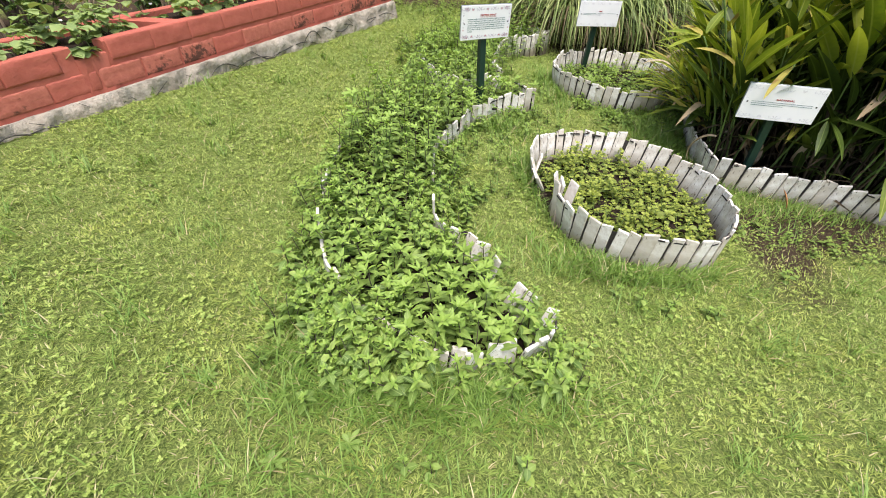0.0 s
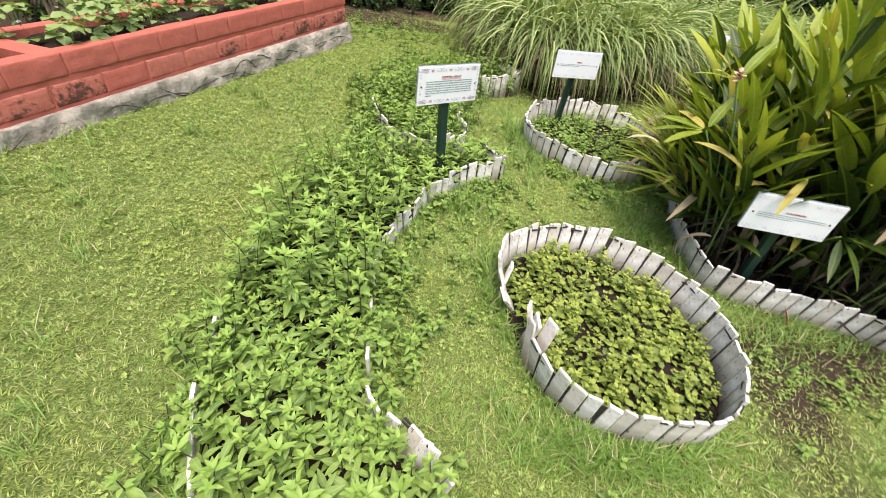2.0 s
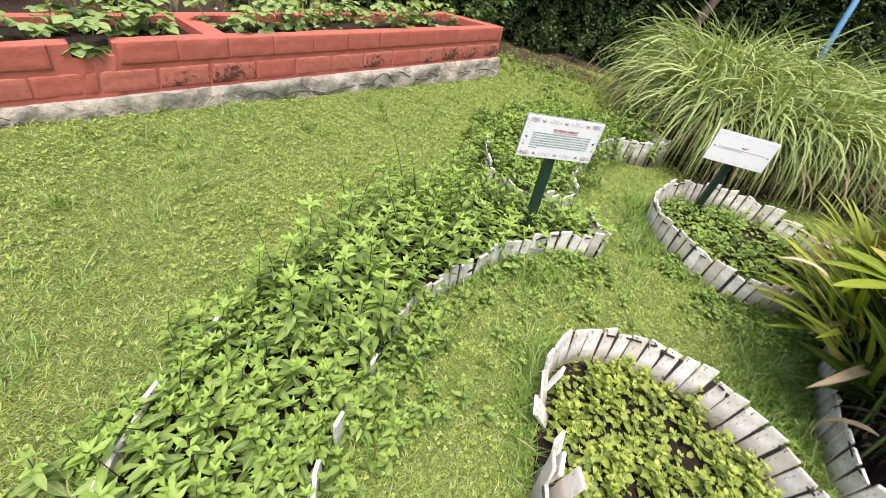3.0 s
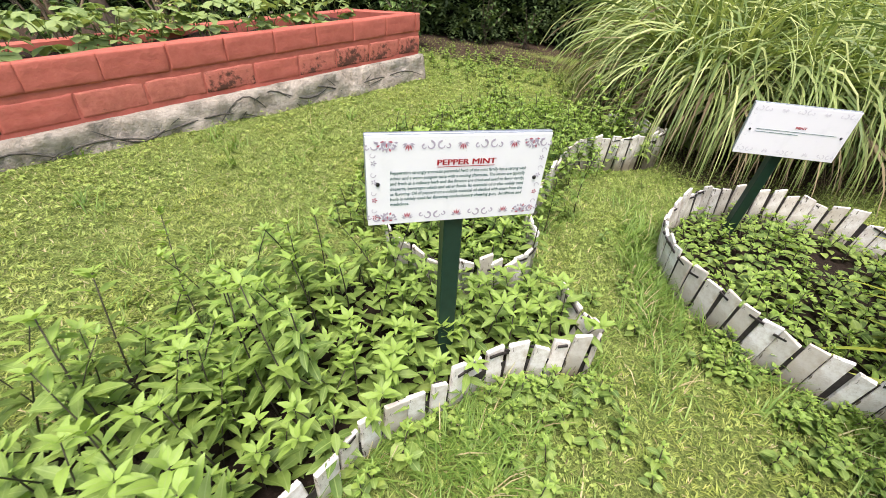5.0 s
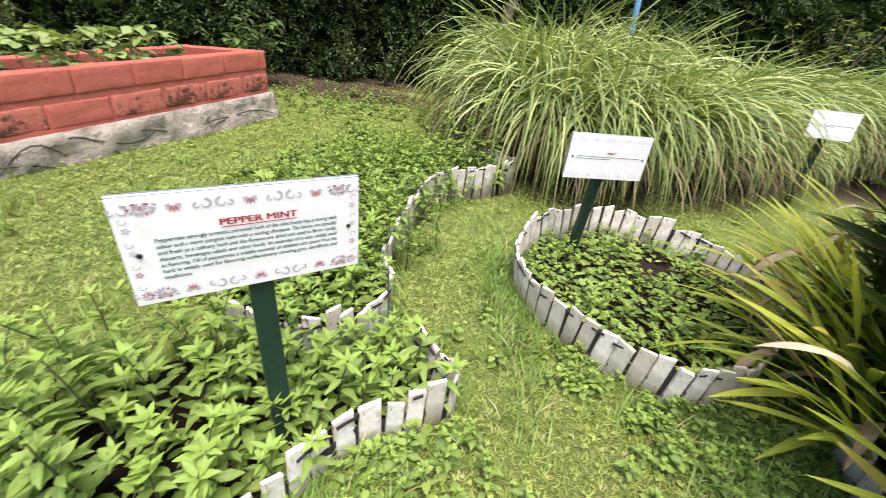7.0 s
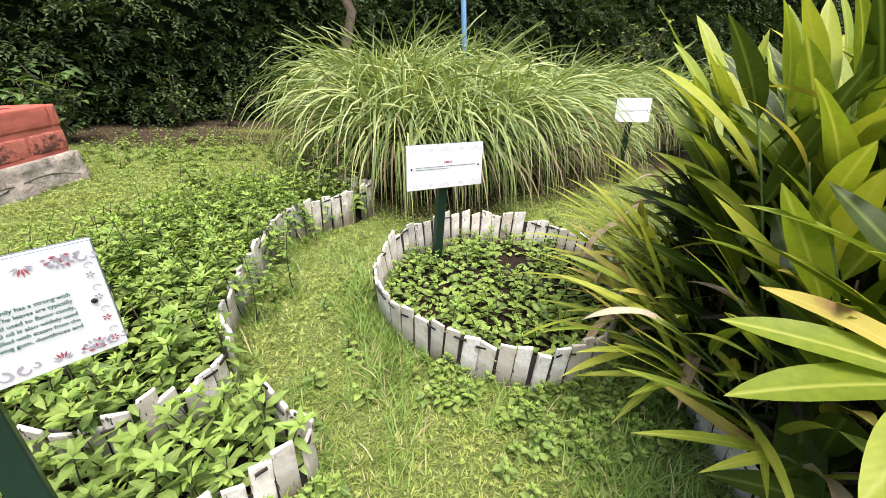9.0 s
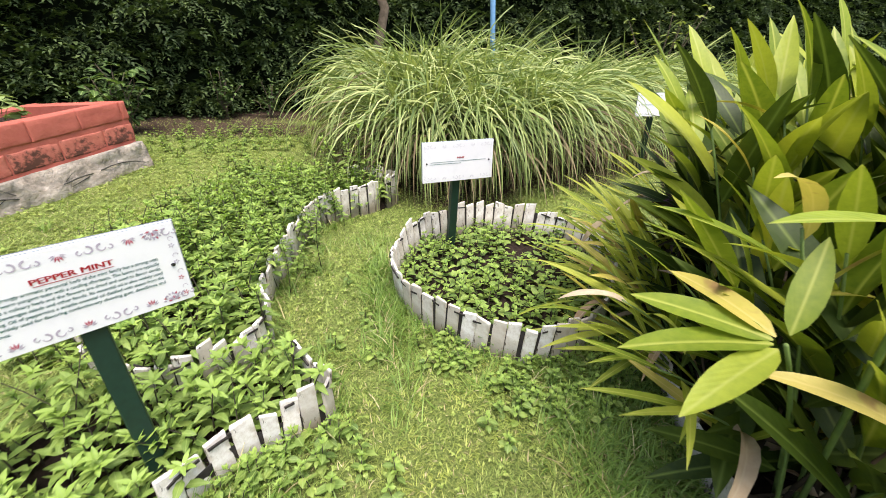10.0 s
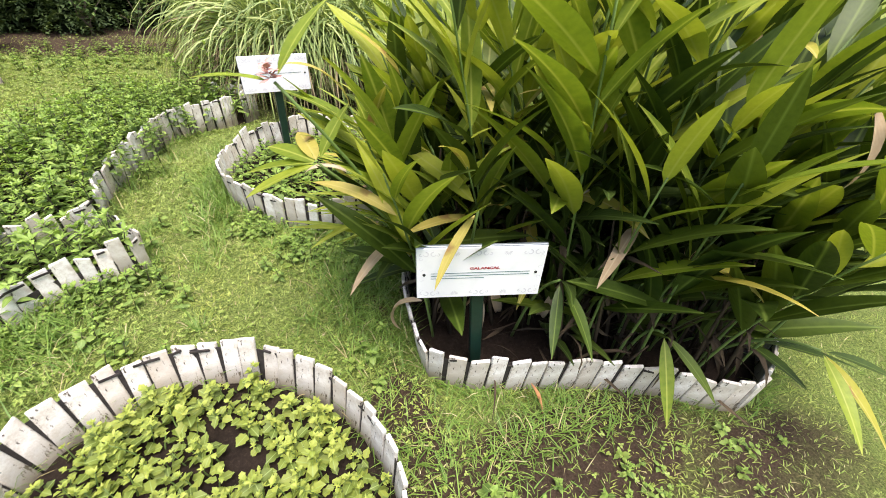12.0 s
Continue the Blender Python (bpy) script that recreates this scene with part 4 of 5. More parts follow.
def peppermint(p, tall, bare, label, tilt=16.0):
    """A peppermint plant whose leaves are parts: crossed pairs up a dark stem, a pale rosette on top."""
    m = herb_pose(p, 0.03, 1.0, tilt)
    bend = rng.uniform(-0.25, 0.25, 2) * tall
    acc = Acc()
    at = lambda t: np.array((bend[0] * t * t, bend[1] * t * t, tall * t))
    tube(acc, [at(t) for t in np.linspace(0, 1, 6)], np.linspace(0.0032, 0.0016, 6), 4)
    t_ = thing("peppermint_plant", m, label, "herb", "peppermint bed")
    part("stem", acc.mesh("stem", [M_STEM]), None, t_)
    pairs = max(4, int(tall / 0.038))
    spots_ = []
    for k in range(pairs):
        t = (k + 0.6) / pairs
        if t < bare:
            continue
        young = t > 0.78
        for side in (0, math.pi):
            spots_.append((young, at(t), side + (k % 2) * math.pi / 2 + rng.uniform(-.5, .5), rng.uniform(0.0, 0.5) + (0.3 if young else 0), (0.5 + 0.65 * math.sin(math.pi * min(1, 0.3 + 0.62 * t))) * rng.uniform(0.85, 1.25)))
    for k in range(5):
        spots_.append((True, at(1.0), k * 1.257 + rng.uniform(-.3, .3), rng.uniform(0.35, 0.95), rng.uniform(0.5, 0.75)))
    for young, q, yaw, pitch, size in spots_:
        lm = Matrix.Translation(q) @ Euler((rng.uniform(-.3, .3), -pitch, yaw)).to_matrix().to_4x4() @ Matrix.Scale(size, 4)
        ob = part("leaf", LEAF_SET[1 if young else 0][rng.integers(14)], None, t_)
        ob.matrix_basis = lm


pts = scatter(CLOSED["pm"][::5], 560, 0.053, rng, 0.045)
count = 0
for p in pts:
    tall = p[1] > 2.5 and p[0] < 0.35 and rng.random() < 0.42
    label = "tall dark-stemmed peppermint with sparse leaves" if tall else "leafy bright green peppermint with pale tips"
    if count < 215 and (p[1] > 3.0 or p[1] < 1.9 or tall):
        peppermint(p, rng.uniform(0.30, 0.44) if tall else rng.uniform(0.15, 0.23), 0.3 if tall else 0.1, label)
        count += 1
    else:
        carpet("pm", MINT_TALL if tall else MINT, p, tilt=18)
# peppermint spilling over the edging
for cx, cy, sx, sy, n in ((-0.12, 1.40, 0.09, 0.06, 34), (-0.3, 1.62, 0.05, 0.14, 22), (0.72, 1.27, 0.06, 0.07, 16), (0.3, 1.24, 0.2, 0.04, 10), (-0.43, 2.2, 0.05, 0.35, 26)):
    for _ in range(n):
        carpet("pm", MINT if rng.random() < 0.4 else MINT_SMALL, (rng.normal(cx, sx), rng.normal(cy, sy)), 0.0, 0.9, 32)
for k in range(90):
    t = rng.uniform(0, 1)
    q = (-0.38 + rng.uniform(-.10, .06), 1.7 + 1.5 * t) if k % 2 else (0.0 + rng.uniform(-.26, .3), 1.36 + rng.uniform(-0.12, 0.05) - 0.2 * t * (k % 3 == 0))
    carpet("pm", MINT_SMALL, q, 0.0, tilt=30)
for _ in range(46):
    t = rng.uniform(0, 1)
    carpet("pm", MINT, (0.24 - 0.38 * t + rng.normal(0, 0.03), 1.27 + 0.24 * t * t + rng.normal(0, 0.03)), 0.02, rng.uniform(0.8, 1.1), 34)
lay("pm", "peppermint_carpet", MINT_MATS, "dense bright green peppermint filling the long bed", "herb")
for p in scatter(CLOSED["fm"][::5], 420, 0.055, rng):
    carpet("fm", MINT_SMALL if rng.random() < 0.35 else MINT, p, 0.08, rng.uniform(0.9, 1.35), tilt=18)
for p in scatter(np.array(((-0.15, 4.6), (0.3, 4.4), (0.9, 6.5), (1.1, 7.2), (0.3, 7.0), (-0.3, 5.6))), 260, 0.052, rng):
    carpet("fm", MINT_SMALL, p, 0.0, tilt=18)
for cx, cy, sx, sy, n in ((1.02, 6.08, 0.14, 0.14, 30), (0.72, 5.65, 0.2, 0.3, 40), (0.45, 5.2, 0.2, 0.25, 12)):
    for _ in range(n):
        carpet("fm", MINT_TALL, (rng.normal(cx, sx), rng.normal(cy, sy)), 0.03, rng.uniform(0.55, 1.0), 16)
for q in ((1.32, 6.42), (1.25, 6.5), (1.15, 6.35), (1.36, 6.3), (0.95, 6.45), (1.05, 6.5), (1.4, 6.45), (0.8, 6.2), (0.6, 6.3), (1.1, 6.7), (1.5, 6.42)):
    carpet("fm", MINT_TALL, q, 0.04, 1.0 if q[0] < 1.2 else 1.5)
lay("fm", "herb_carpet", MINT_MATS, "small-leaved green herbs overgrowing the far bed", "herb")
bare = np.array((2.36, 5.16))
for p in scatter(CLOSED["far"][::5], 270, 0.058, rng, 0.05):
    if np.hypot(*(p - bare)) > 0.04 + 0.2 * rng.random() or rng.random() < 0.3:
        carpet("far", MINT_LOW, p, tilt=20)
lay("far", "mint_carpet", MINT_MATS, "low round-leaved mint in the plank ring", "herb")
for p in scatter(CLOSED["near"][::5], 320, 0.043, rng, 0.07):
    if noise.noise(Vector((p[0] * 6, p[1] * 6, 1))) > -0.42:
        carpet("near", BALM, p, tilt=20)
lay("near", "herb_tufts", BALM_MATS, "low yellow-green scalloped herbs on dark earth", "herb")
# weeds at the feet of the edgings
for _ in range(70):
    carpet("weeds", MINT if rng.random() < 0.6 else MINT_SMALL, (rng.normal(0.26, 0.08), rng.uniform(2.0, 3.05)), 0.0, rng.uniform(0.7, 1.05), 30)
right_side = spline(BED_PM[2:18], False)[0]
for k in range(170):
    i = rng.integers(1, len(right_side))
    d = right_side[i] - right_side[i - 1]
    d = d / (np.linalg.norm(d) + 1e-9)
    q = right_side[i] + np.array((-d[1], d[0])) * (0.04 + abs(rng.normal(0, 0.06)))
    if math.sin(i * 0.09) + math.sin(i * 0.031 + 2) > -0.5:
        carpet("weeds", MINT_LOW if rng.random() < 0.6 else MINT_SMALL, q, -0.01, rng.uniform(0.5, 0.95))
for k in range(70):
    carpet("weeds", MINT_LOW, (2.85 + rng.normal(0, 0.4), 2.55 - rng.uniform(0, 0.3)), -0.01, rng.uniform(0.35, 0.7))
for cx, cy, n, sp, ms in ((1.12, 4.0, 10, 0.13, MINT_SMALL), (0.85, 3.85, 10, 0.14, MINT_LOW), (2.2, 4.12, 60, 0.13, MINT_LOW), (2.45, 4.2, 30, 0.15, MINT_LOW), (1.95, 4.15, 34, 0.1, MINT_LOW), (1.68, 4.35, 22, 0.08, MINT_LOW), (0.42, 2.6, 16, 0.16, MINT_SMALL), (0.46, 3.05, 14, 0.15, MINT_SMALL), (0.78, 1.4, 12, 0.08, MINT_SMALL), (0.45, 1.12, 10, 0.16, MINT_LOW), (1.45, 1.92, 8, 0.2, MINT_LOW),
                          (0.95, 3.75, 6, 0.12, MINT_LOW), (1.3, 4.55, 6, 0.1, MINT_LOW), (0.6, 3.5, 12, 0.12, MINT_LOW), (0.15, 8.0, 70, 0.4, MINT_LOW), (-0.3, 7.7, 90, 0.35, MINT_LOW), (0.7, 7.6, 50, 0.35, MINT_LOW), (2.3, 6.1, 24, 0.45, MINT_LOW), (1.1, 3.6, 6, 0.12, MINT_LOW), (2.2, 3.3, 5, 0.12, MINT_LOW), (1.0, 5.2, 6, 0.08, MINT_LOW), (3.6, 5.6, 16, 0.4, MINT_LOW), (2.55, 2.4, 6, 0.3, MINT_LOW)):
    for _ in range(n):
        q = (cx + rng.normal(0, sp), cy + rng.normal(0, sp))
        if not any(inside(CLOSED[k][::5], q[0], q[1])[0] for k in CLOSED):
            carpet("weeds", ms, q, 0.0, 0.75)
lay("weeds", "weeds", MINT_MATS, "small broad-leaved green weeds in the lawn", "weeds")


# strawberries in the planter
def flower(rng, petals=5, size=0.016):
    acc = Acc()
    for k in range(petals):
        v, f, uv = leaf_shape(size, size * 0.9, 3, 0.2, -0.2, 0, 0.55)
        acc.add(turned(v, k * 2 * math.pi / petals, 0.4), f, uv, 0)
    tube(acc, [(0, 0, -0.11), (0.004, 0, 0)], (0.0015, 0.0015), 3, 1)
    return acc


def trefoil(size):
    """One stalked leaf of three toothed leaflets."""
    acc = Acc()
    for d in (-1.15, 0, 1.15):
        v, f, uv = leaf_shape(size * rng.uniform(0.85, 1.15), size * 0.78, 5, rng.uniform(0.3, 0.9), 0.2, 0.03, 0.5, 0.0, 0.10)
        acc.add(turned(v, d, rng.uniform(-0.3, 0.15), rng.uniform(-0.2, 0.2)), f, uv, 0)
    tube(acc, [(-0.04, 0, -0.09), (-0.02, 0, -0.03), (0.003, 0, 0)], (0.003, 0.0025, 0.002), 4, 1)
    return acc.mesh("leaf", [M_BEAN, M_STEM_GREEN])


TREFOIL = [trefoil(0.088) for _ in range(8)]
FLOWER = [flower(rng).mesh("white_flower", [M_WHITE_FLOWER, M_STEM_GREEN]) for _ in range(3)]


def strawberry(q, label):
    t_ = thing("strawberry_plant", Matrix.Translation(q), label, "plant", "planter plants")
    for k in range(9):
        a, r = rng.uniform(0, 6.28), rng.uniform(0.02, 0.14)
        ob = part("leaf", TREFOIL[rng.integers(8)], None, t_)
        ob.matrix_basis = Matrix.Translation((r * math.cos(a), r * math.sin(a), rng.uniform(0.04, 0.27))) @ pose(0, 0, 0, rng.uniform(-15, 15), rng.uniform(-12, 15), math.degrees(a)) @ Matrix.Scale(rng.uniform(0.8, 1.3), 4)


for s in np.arange(-1.8, S_END - 0.25, 0.26):
    for d in (0.30, 0.55, 0.80):
        if rng.random() < 0.72 and not 1.2 < s < 1.55 and not (s > 4.0 and rng.random() < 0.6):
            q = PL @ Vector((s + rng.uniform(-.06, .06), d + rng.uniform(-.07, .07), top_z(s) - 0.075))
            strawberry(q, "broad-leaved green plant in the red planter")
            if rng.random() < 0.3:
                thing("white_flower", Matrix.Translation(q + Vector((rng.uniform(-.08, .08), rng.uniform(-.08, .08), 0.15))) @ pose(0, 0, 0, rng.uniform(-40, 40), rng.uniform(-40, 40), 0), "small white five-petalled flower among leaves", "flower", "planter flowers", data=FLOWER[rng.integers(3)])
strawberry(PL @ Vector((0.58, 0.1, top_z(0.58) - 0.13)), "broad-leaved plant hanging over the wall's dip")


# ---------------------------------------------------------------- lemongrass
def lemongrass(rng, n, length, spread):
    """A fountain of long blades: young ones stand up and nod at the tip, old ones bow over and hang; dry ones at the
    foot, darkened for the shade there too.
    """
    green, brown = Acc(), Acc()
    for k in range(n):
        kind = rng.random()
        dry, young = kind < 0.22, kind > 0.66
        a = rng.uniform(0, 2 * math.pi)
        r0 = rng.uniform(0, 1) ** 0.5 * spread
        base = np.array((r0 * math.cos(a) * rng.uniform(0.5, 1), r0 * math.sin(a) * rng.uniform(0.5, 1), 0.0))
        yaw = a + rng.normal(0, 0.5)
        if young:
            ln, el, turn = length * rng.uniform(0.55, 0.86), math.radians(rng.uniform(66, 89)), math.radians(rng.uniform(50, 150))
        elif dry:
            ln, el, turn = length * rng.uniform(0.5, 0.85), math.radians(rng.uniform(40, 70)), math.radians(rng.uniform(115, 170))
        else:
            ln, el, turn = length * rng.uniform(0.62, 1.02), math.radians(rng.uniform(55, 86)), math.radians(rng.uniform(135, 195)) * (0.78 + 0.4 * r0 / spread)
        w = rng.uniform(0.008, 0.0165)
        segs = 11
        d = np.array((math.cos(yaw), math.sin(yaw)))
        side = np.array((-d[1], d[0], 0)) * w
        p = base.copy()
        vs, fs = [], []
        for i in range(segs + 1):
            t = i / segs
            ww = (0.55 + 0.45 * math.sin(math.pi * min(1, t * 1.2 + 0.1))) * (1 - t ** 3) + 0.04
            twist = np.array((0, 0, 0.4 * w * math.sin(3 * t + k)))
            vs += [p - side * ww + twist, p + side * ww - twist]
            e = max(-1.5, el - turn * max(0, t - 0.2) ** 1.1 * 1.35)
            p = p + np.array((d[0] * math.cos(e), d[1] * math.cos(e), math.sin(e))) * ln / segs
            if p[2] < 0.03:
                p[2] = 0.03 + 0.02 * rng.random()
        for i in range(segs):
            fs.append((2 * i, 2 * i + 1, 2 * i + 3, 2 * i + 2))
        (brown if dry else green).add(vs, fs)
    return green.mesh("green_foliage", [M_LEMON]), brown.mesh("dry_foliage", [M_LEMON_DRY])


rng = np.random.default_rng(21)
CLUMPS = [lemongrass(rng, 720, 1.85, 0.26) for _ in range(4)]
for x, y, s in ((1.92, 7.4, 1.02), (2.15, 7.12, 1.06), (2.65, 7.0, 1.05), (3.15, 6.95, 1.0), (3.5, 7.15, 0.92), (2.05, 7.95, 1.1), (2.5, 7.7, 1.1), (3.1, 7.65, 1.08), (3.7, 7.6, 1.0), (4.35, 7.75, 1.0), (4.4, 7.15, 0.62), (4.3, 8.0, 1.05), (5.0, 8.0, 1.05), (5.7, 8.1, 1.05), (6.4, 8.1, 1.02), (7.1, 8.2, 1.02), (5.4, 8.9, 0.95), (6.4, 8.9, 0.95), (8.0, 8.4, 0.9), (2.4, 8.4, 1.05), (3.3, 8.4, 1.05)):
    m = Matrix.Translation(on(x, y, -0.01)) @ pose(0, 0, 0, rng.uniform(-5, 5), rng.uniform(-5, 5), rng.uniform(0, 360)) @ Matrix.Scale(s, 4)
    t_ = thing("lemongrass_clump", m, "big arching clump of pale green lemongrass", "lemongrass", "lemongrass clumps")
    for nm, me in zip(("green_foliage", "dry_foliage"), CLUMPS[rng.integers(4)]):
        part(nm, me, None, t_, kind="stuff")


# ---------------------------------------------------------------- galangal
def gal_leaf(rng, ln, w, droop, dry=False):
    acc = Acc()
    v, f, uv = leaf_shape(ln, w, 9, droop, 0.22 if not dry else 0.7, 0.025 if not dry else 0.12, 0.42, 0.02)
    acc.add(v, f, uv)
    return acc


GAL_LEAVES = [gal_leaf(rng, rng.uniform(0.36, 0.48), rng.uniform(0.07, 0.098), rng.uniform(0.1, 0.9)).mesh("leaf", [M_GAL]) for _ in range(9)]
GAL_LIGHT = [gal_leaf(rng, rng.uniform(0.36, 0.46), rng.uniform(0.07, 0.096), rng.uniform(0.1, 0.8)).mesh("leaf", [M_GAL_LIGHT]) for _ in range(6)]
GAL_YELLOW = [gal_leaf(rng, rng.uniform(0.3, 0.4), rng.uniform(0.045, 0.065), rng.uniform(0.6, 1.6)).mesh("leaf", [M_GAL_YELLOW]) for _ in range(4)]
GAL_DRY = [gal_leaf(rng, rng.uniform(0.25, 0.36), 0.04, rng.uniform(1.2, 2.4), True).mesh("leaf", [M_GAL_DRY]) for _ in range(4)]

GAL_NARROW = [gal_leaf(rng, rng.uniform(0.36, 0.5), rng.uniform(0.026, 0.038), rng.uniform(0.1, 0.6)).mesh("leaf", [M_GAL_PALE if k < 6 else M_GAL_LIGHT if k < 7 else M_GAL_YELLOW]) for k in range(8)]


def galangal(x, y, tall, yaw, lean, label, crown=0.30, bright=0.42, narrow=False, dark=False):
    """A leaning cane with two ranks of long lance-shaped leaves."""
    foot = on(x, y, 0.02)
    t = thing("galangal_shoot", foot, label, "galangal", "galangal clump")
    d = np.array((math.cos(yaw), math.sin(yaw)))
    pts, p, e = [], np.array((0.0, 0.0, -0.05)), math.pi / 2 - lean * 0.5
    n = 8
    for i in range(n + 1):
        pts.append(p.copy())
        p = p + np.array((d[0] * math.cos(e), d[1] * math.cos(e), math.sin(e))) * tall / n
        e -= lean / n
    acc = Acc()
    tube(acc, pts, np.linspace(0.008, 0.0035, n + 1), 5)
    part("stem", acc.mesh("stem", [M_STEM_GREEN]), None, t)
    leaves = int(tall * 8.2) + 1
    plane = yaw + math.pi / 2 + rng.normal(0, 0.6)
    flank = np.array((math.cos(plane), math.sin(plane), 0.0))
    for k in range(leaves):
        u = crown + (1 - crown) * (k + 0.5) / leaves
        i = min(int(u * n), n - 1)
        at = pts[i] + (pts[i + 1] - pts[i]) * (u * n - i)
        along = (pts[i + 1] - pts[i]) / np.linalg.norm(pts[i + 1] - pts[i])
        side = 1 if k % 2 else -1
        r = rng.random()
        low = u < 0.4
        spread = rng.uniform(0.30, 0.75) * (1.25 if low else 1)
        fall = 0.0
        if narrow:
            me = GAL_NARROW[rng.integers(8)] if r > 0.08 else GAL_DRY[rng.integers(4)]
        elif r < (0.34 if low else 0.03):
            me = GAL_DRY[rng.integers(4)]
            fall = rng.uniform(0.8, 1.9)
        elif r < (0.46 if low else 0.05 if dark else 0.10):
            me = GAL_YELLOW[rng.integers(4)]
            fall = rng.uniform(0.0, 0.9)
        else:
            # upper leaves turn paler, for youth and for sunlight put into the colour
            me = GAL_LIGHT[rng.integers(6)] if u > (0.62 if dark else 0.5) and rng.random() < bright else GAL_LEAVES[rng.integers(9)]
            fall = rng.uniform(0.2, 0.9) if low else 0.0
        if k == leaves - 1:
            spread = 0.1
        v = along * math.cos(spread) + flank * side * math.sin(spread) + rng.normal(0, 0.10, 3)
        v /= np.linalg.norm(v)
        pitch = max(-1.3, math.asin(v[2]) - fall)
        m = Matrix.Translation(foot + Vector(at)) @ (Euler((rng.uniform(-.5, .5), -pitch, math.atan2(v[1], v[0]))).to_matrix().to_4x4()) @ Matrix.Scale(rng.uniform(0.85, 1.2) * (0.75 + 0.35 * math.sin(math.pi * u)), 4)
        part("leaf", me, None, t, m=m)


rng = np.random.default_rng(33)
gal_poly = CLOSED["gal"][::5]
gc = np.array((3.3, 3.62))
spots = [p for p in scatter(gal_poly, 190, 0.10, rng, 0.1) if not (p[0] < 2.95 and p[1] < 3.3)]
for p in spots:
    out = p - gc
    r = np.hypot(*out)
    yaw = math.atan2(out[1], out[0]) + rng.normal(0, 0.4)
    tall = rng.uniform(1.1, 1.5) if r > 0.6 else rng.uniform(1.4, 1.75)
    k = (p[1] - 3.14) / (p[0] - 1.34)
    if k > 0.64 and p[0] < 3.9:
        galangal(p[0], p[1], rng.uniform(0.5, 0.9), 2.85 + rng.normal(0, 0.35), rng.uniform(0.4, 0.95), "low leaning galangal shoot with narrow yellow-green leaves", 0.25, 0.9, True)
        continue
    reach = 0.8 if p[1] < 3.75 else 0.35
    if k > 0.36:
        tall, reach = rng.uniform(1.05, 1.4), 0.35
    elif p[0] < 2.8:
        tall, reach = rng.uniform(0.95, 1.25), 0.6
    if p[0] < 3.35 and p[1] < 3.55:
        reach = 0.4
    # front-right shoots get fewer pale leaves: that side's shade is in the colour
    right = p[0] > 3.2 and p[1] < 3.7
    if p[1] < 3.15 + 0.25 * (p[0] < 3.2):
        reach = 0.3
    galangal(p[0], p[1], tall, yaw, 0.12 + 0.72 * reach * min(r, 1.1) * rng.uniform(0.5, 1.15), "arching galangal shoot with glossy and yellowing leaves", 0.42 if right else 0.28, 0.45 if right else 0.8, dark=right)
# low leaning shoots over the edging
for x, y, yw, tl, ln in ((2.72, 3.95, 2.9, 0.5, 0.9), (3.0, 4.5, 2.3, 0.6, 1.0), (2.8, 4.05, 2.7, 0.6, 1.1), (2.85, 4.3, 2.9, 0.65, 1.1), (2.9, 4.5, 2.6, 0.5, 1.2), (2.85, 4.2, 2.5, 0.55, 0.9), (2.95, 4.35, 2.2, 0.5, 0.9), (3.72, 2.95, -0.9, 0.42, 1.1)):
    galangal(x, y, tl, yw, ln, "low galangal shoot leaning out over the plank edging", narrow=y > 3.9, dark=True)


def whorl(x, y, top, leaves, label, broad=0.285):
    """A short shoot bent over to a rosette of big broad leaves. leaves: turn, rise, length, paleness."""
    foot, top = on(x, y, 0.02), Vector(top)
    t = thing("galangal_shoot", foot, label, "galangal", "galangal clump")
    acc = Acc()
    tube(acc, [(top - foot) * q + Vector((0, 0, 0.10 * math.sin(math.pi * q))) for q in np.linspace(0, 1, 8)], np.linspace(0.009, 0.005, 8), 6)
    part("stem", acc.mesh("stem", [M_STEM_GREEN]), None, t)
    for yaw, rise, ln, pale in leaves:
        acc = gal_leaf(rng, ln, ln * broad * rng.uniform(0.9, 1.1), rng.uniform(0.2, 0.5))
        ob = part("leaf", acc.mesh("leaf", [(M_GAL, M_GAL_LIGHT, M_GAL_YELLOW, M_GAL_DRY)[pale]]), None, t)
        ob.matrix_basis = Matrix.Translation(top - foot) @ Euler((rng.uniform(-.25, .25), -rise, yaw)).to_matrix().to_4x4()


whorl(2.62, 3.52, (2.10, 3.35, 0.87), ((2.2, 0.12, 0.27, 1), (2.66, -0.05, 0.28, 1), (3.3, -0.15, 0.25, 1), (1.75, 0.3, 0.25, 2), (0.5, 0.9, 0.22, 1)), "leaning galangal shoot with a crown of big yellow-green leaves")
# broad-leaved shoots fanning out towards the path
for x, y, tl, yw, ln in ((2.76, 3.75, 0.8, 3.0, 0.2), (2.72, 3.5, 0.9, 3.5, 0.35), (2.8, 3.62, 1.0, 3.2, 0.25), (2.78, 3.85, 0.85, 2.8, 0.3), (2.62, 3.42, 0.8, 3.9, 0.45), (2.85, 3.45, 1.05, 3.9, 0.35)):
    galangal(x, y, tl, yw, ln, "galangal shoot fanning out over the path's edging", 0.2, 0.6)
for x, y, tl, yw, ln in ((2.70, 3.72, 0.75, 3.1, 0.75), (2.74, 3.88, 0.85, 2.95, 0.7), (2.68, 3.95, 0.7, 2.8, 0.8), (2.78, 4.02, 0.8, 2.7, 0.7), (2.66, 3.62, 0.7, 3.25, 0.7), (2.80, 3.78, 0.95, 3.05, 0.55), (2.86, 4.1, 0.9, 2.6, 0.6)):
    galangal(x, y, tl, yw, ln, "leaning galangal shoot with narrow pale yellow-green leaves", 0.3, 0.9, True)
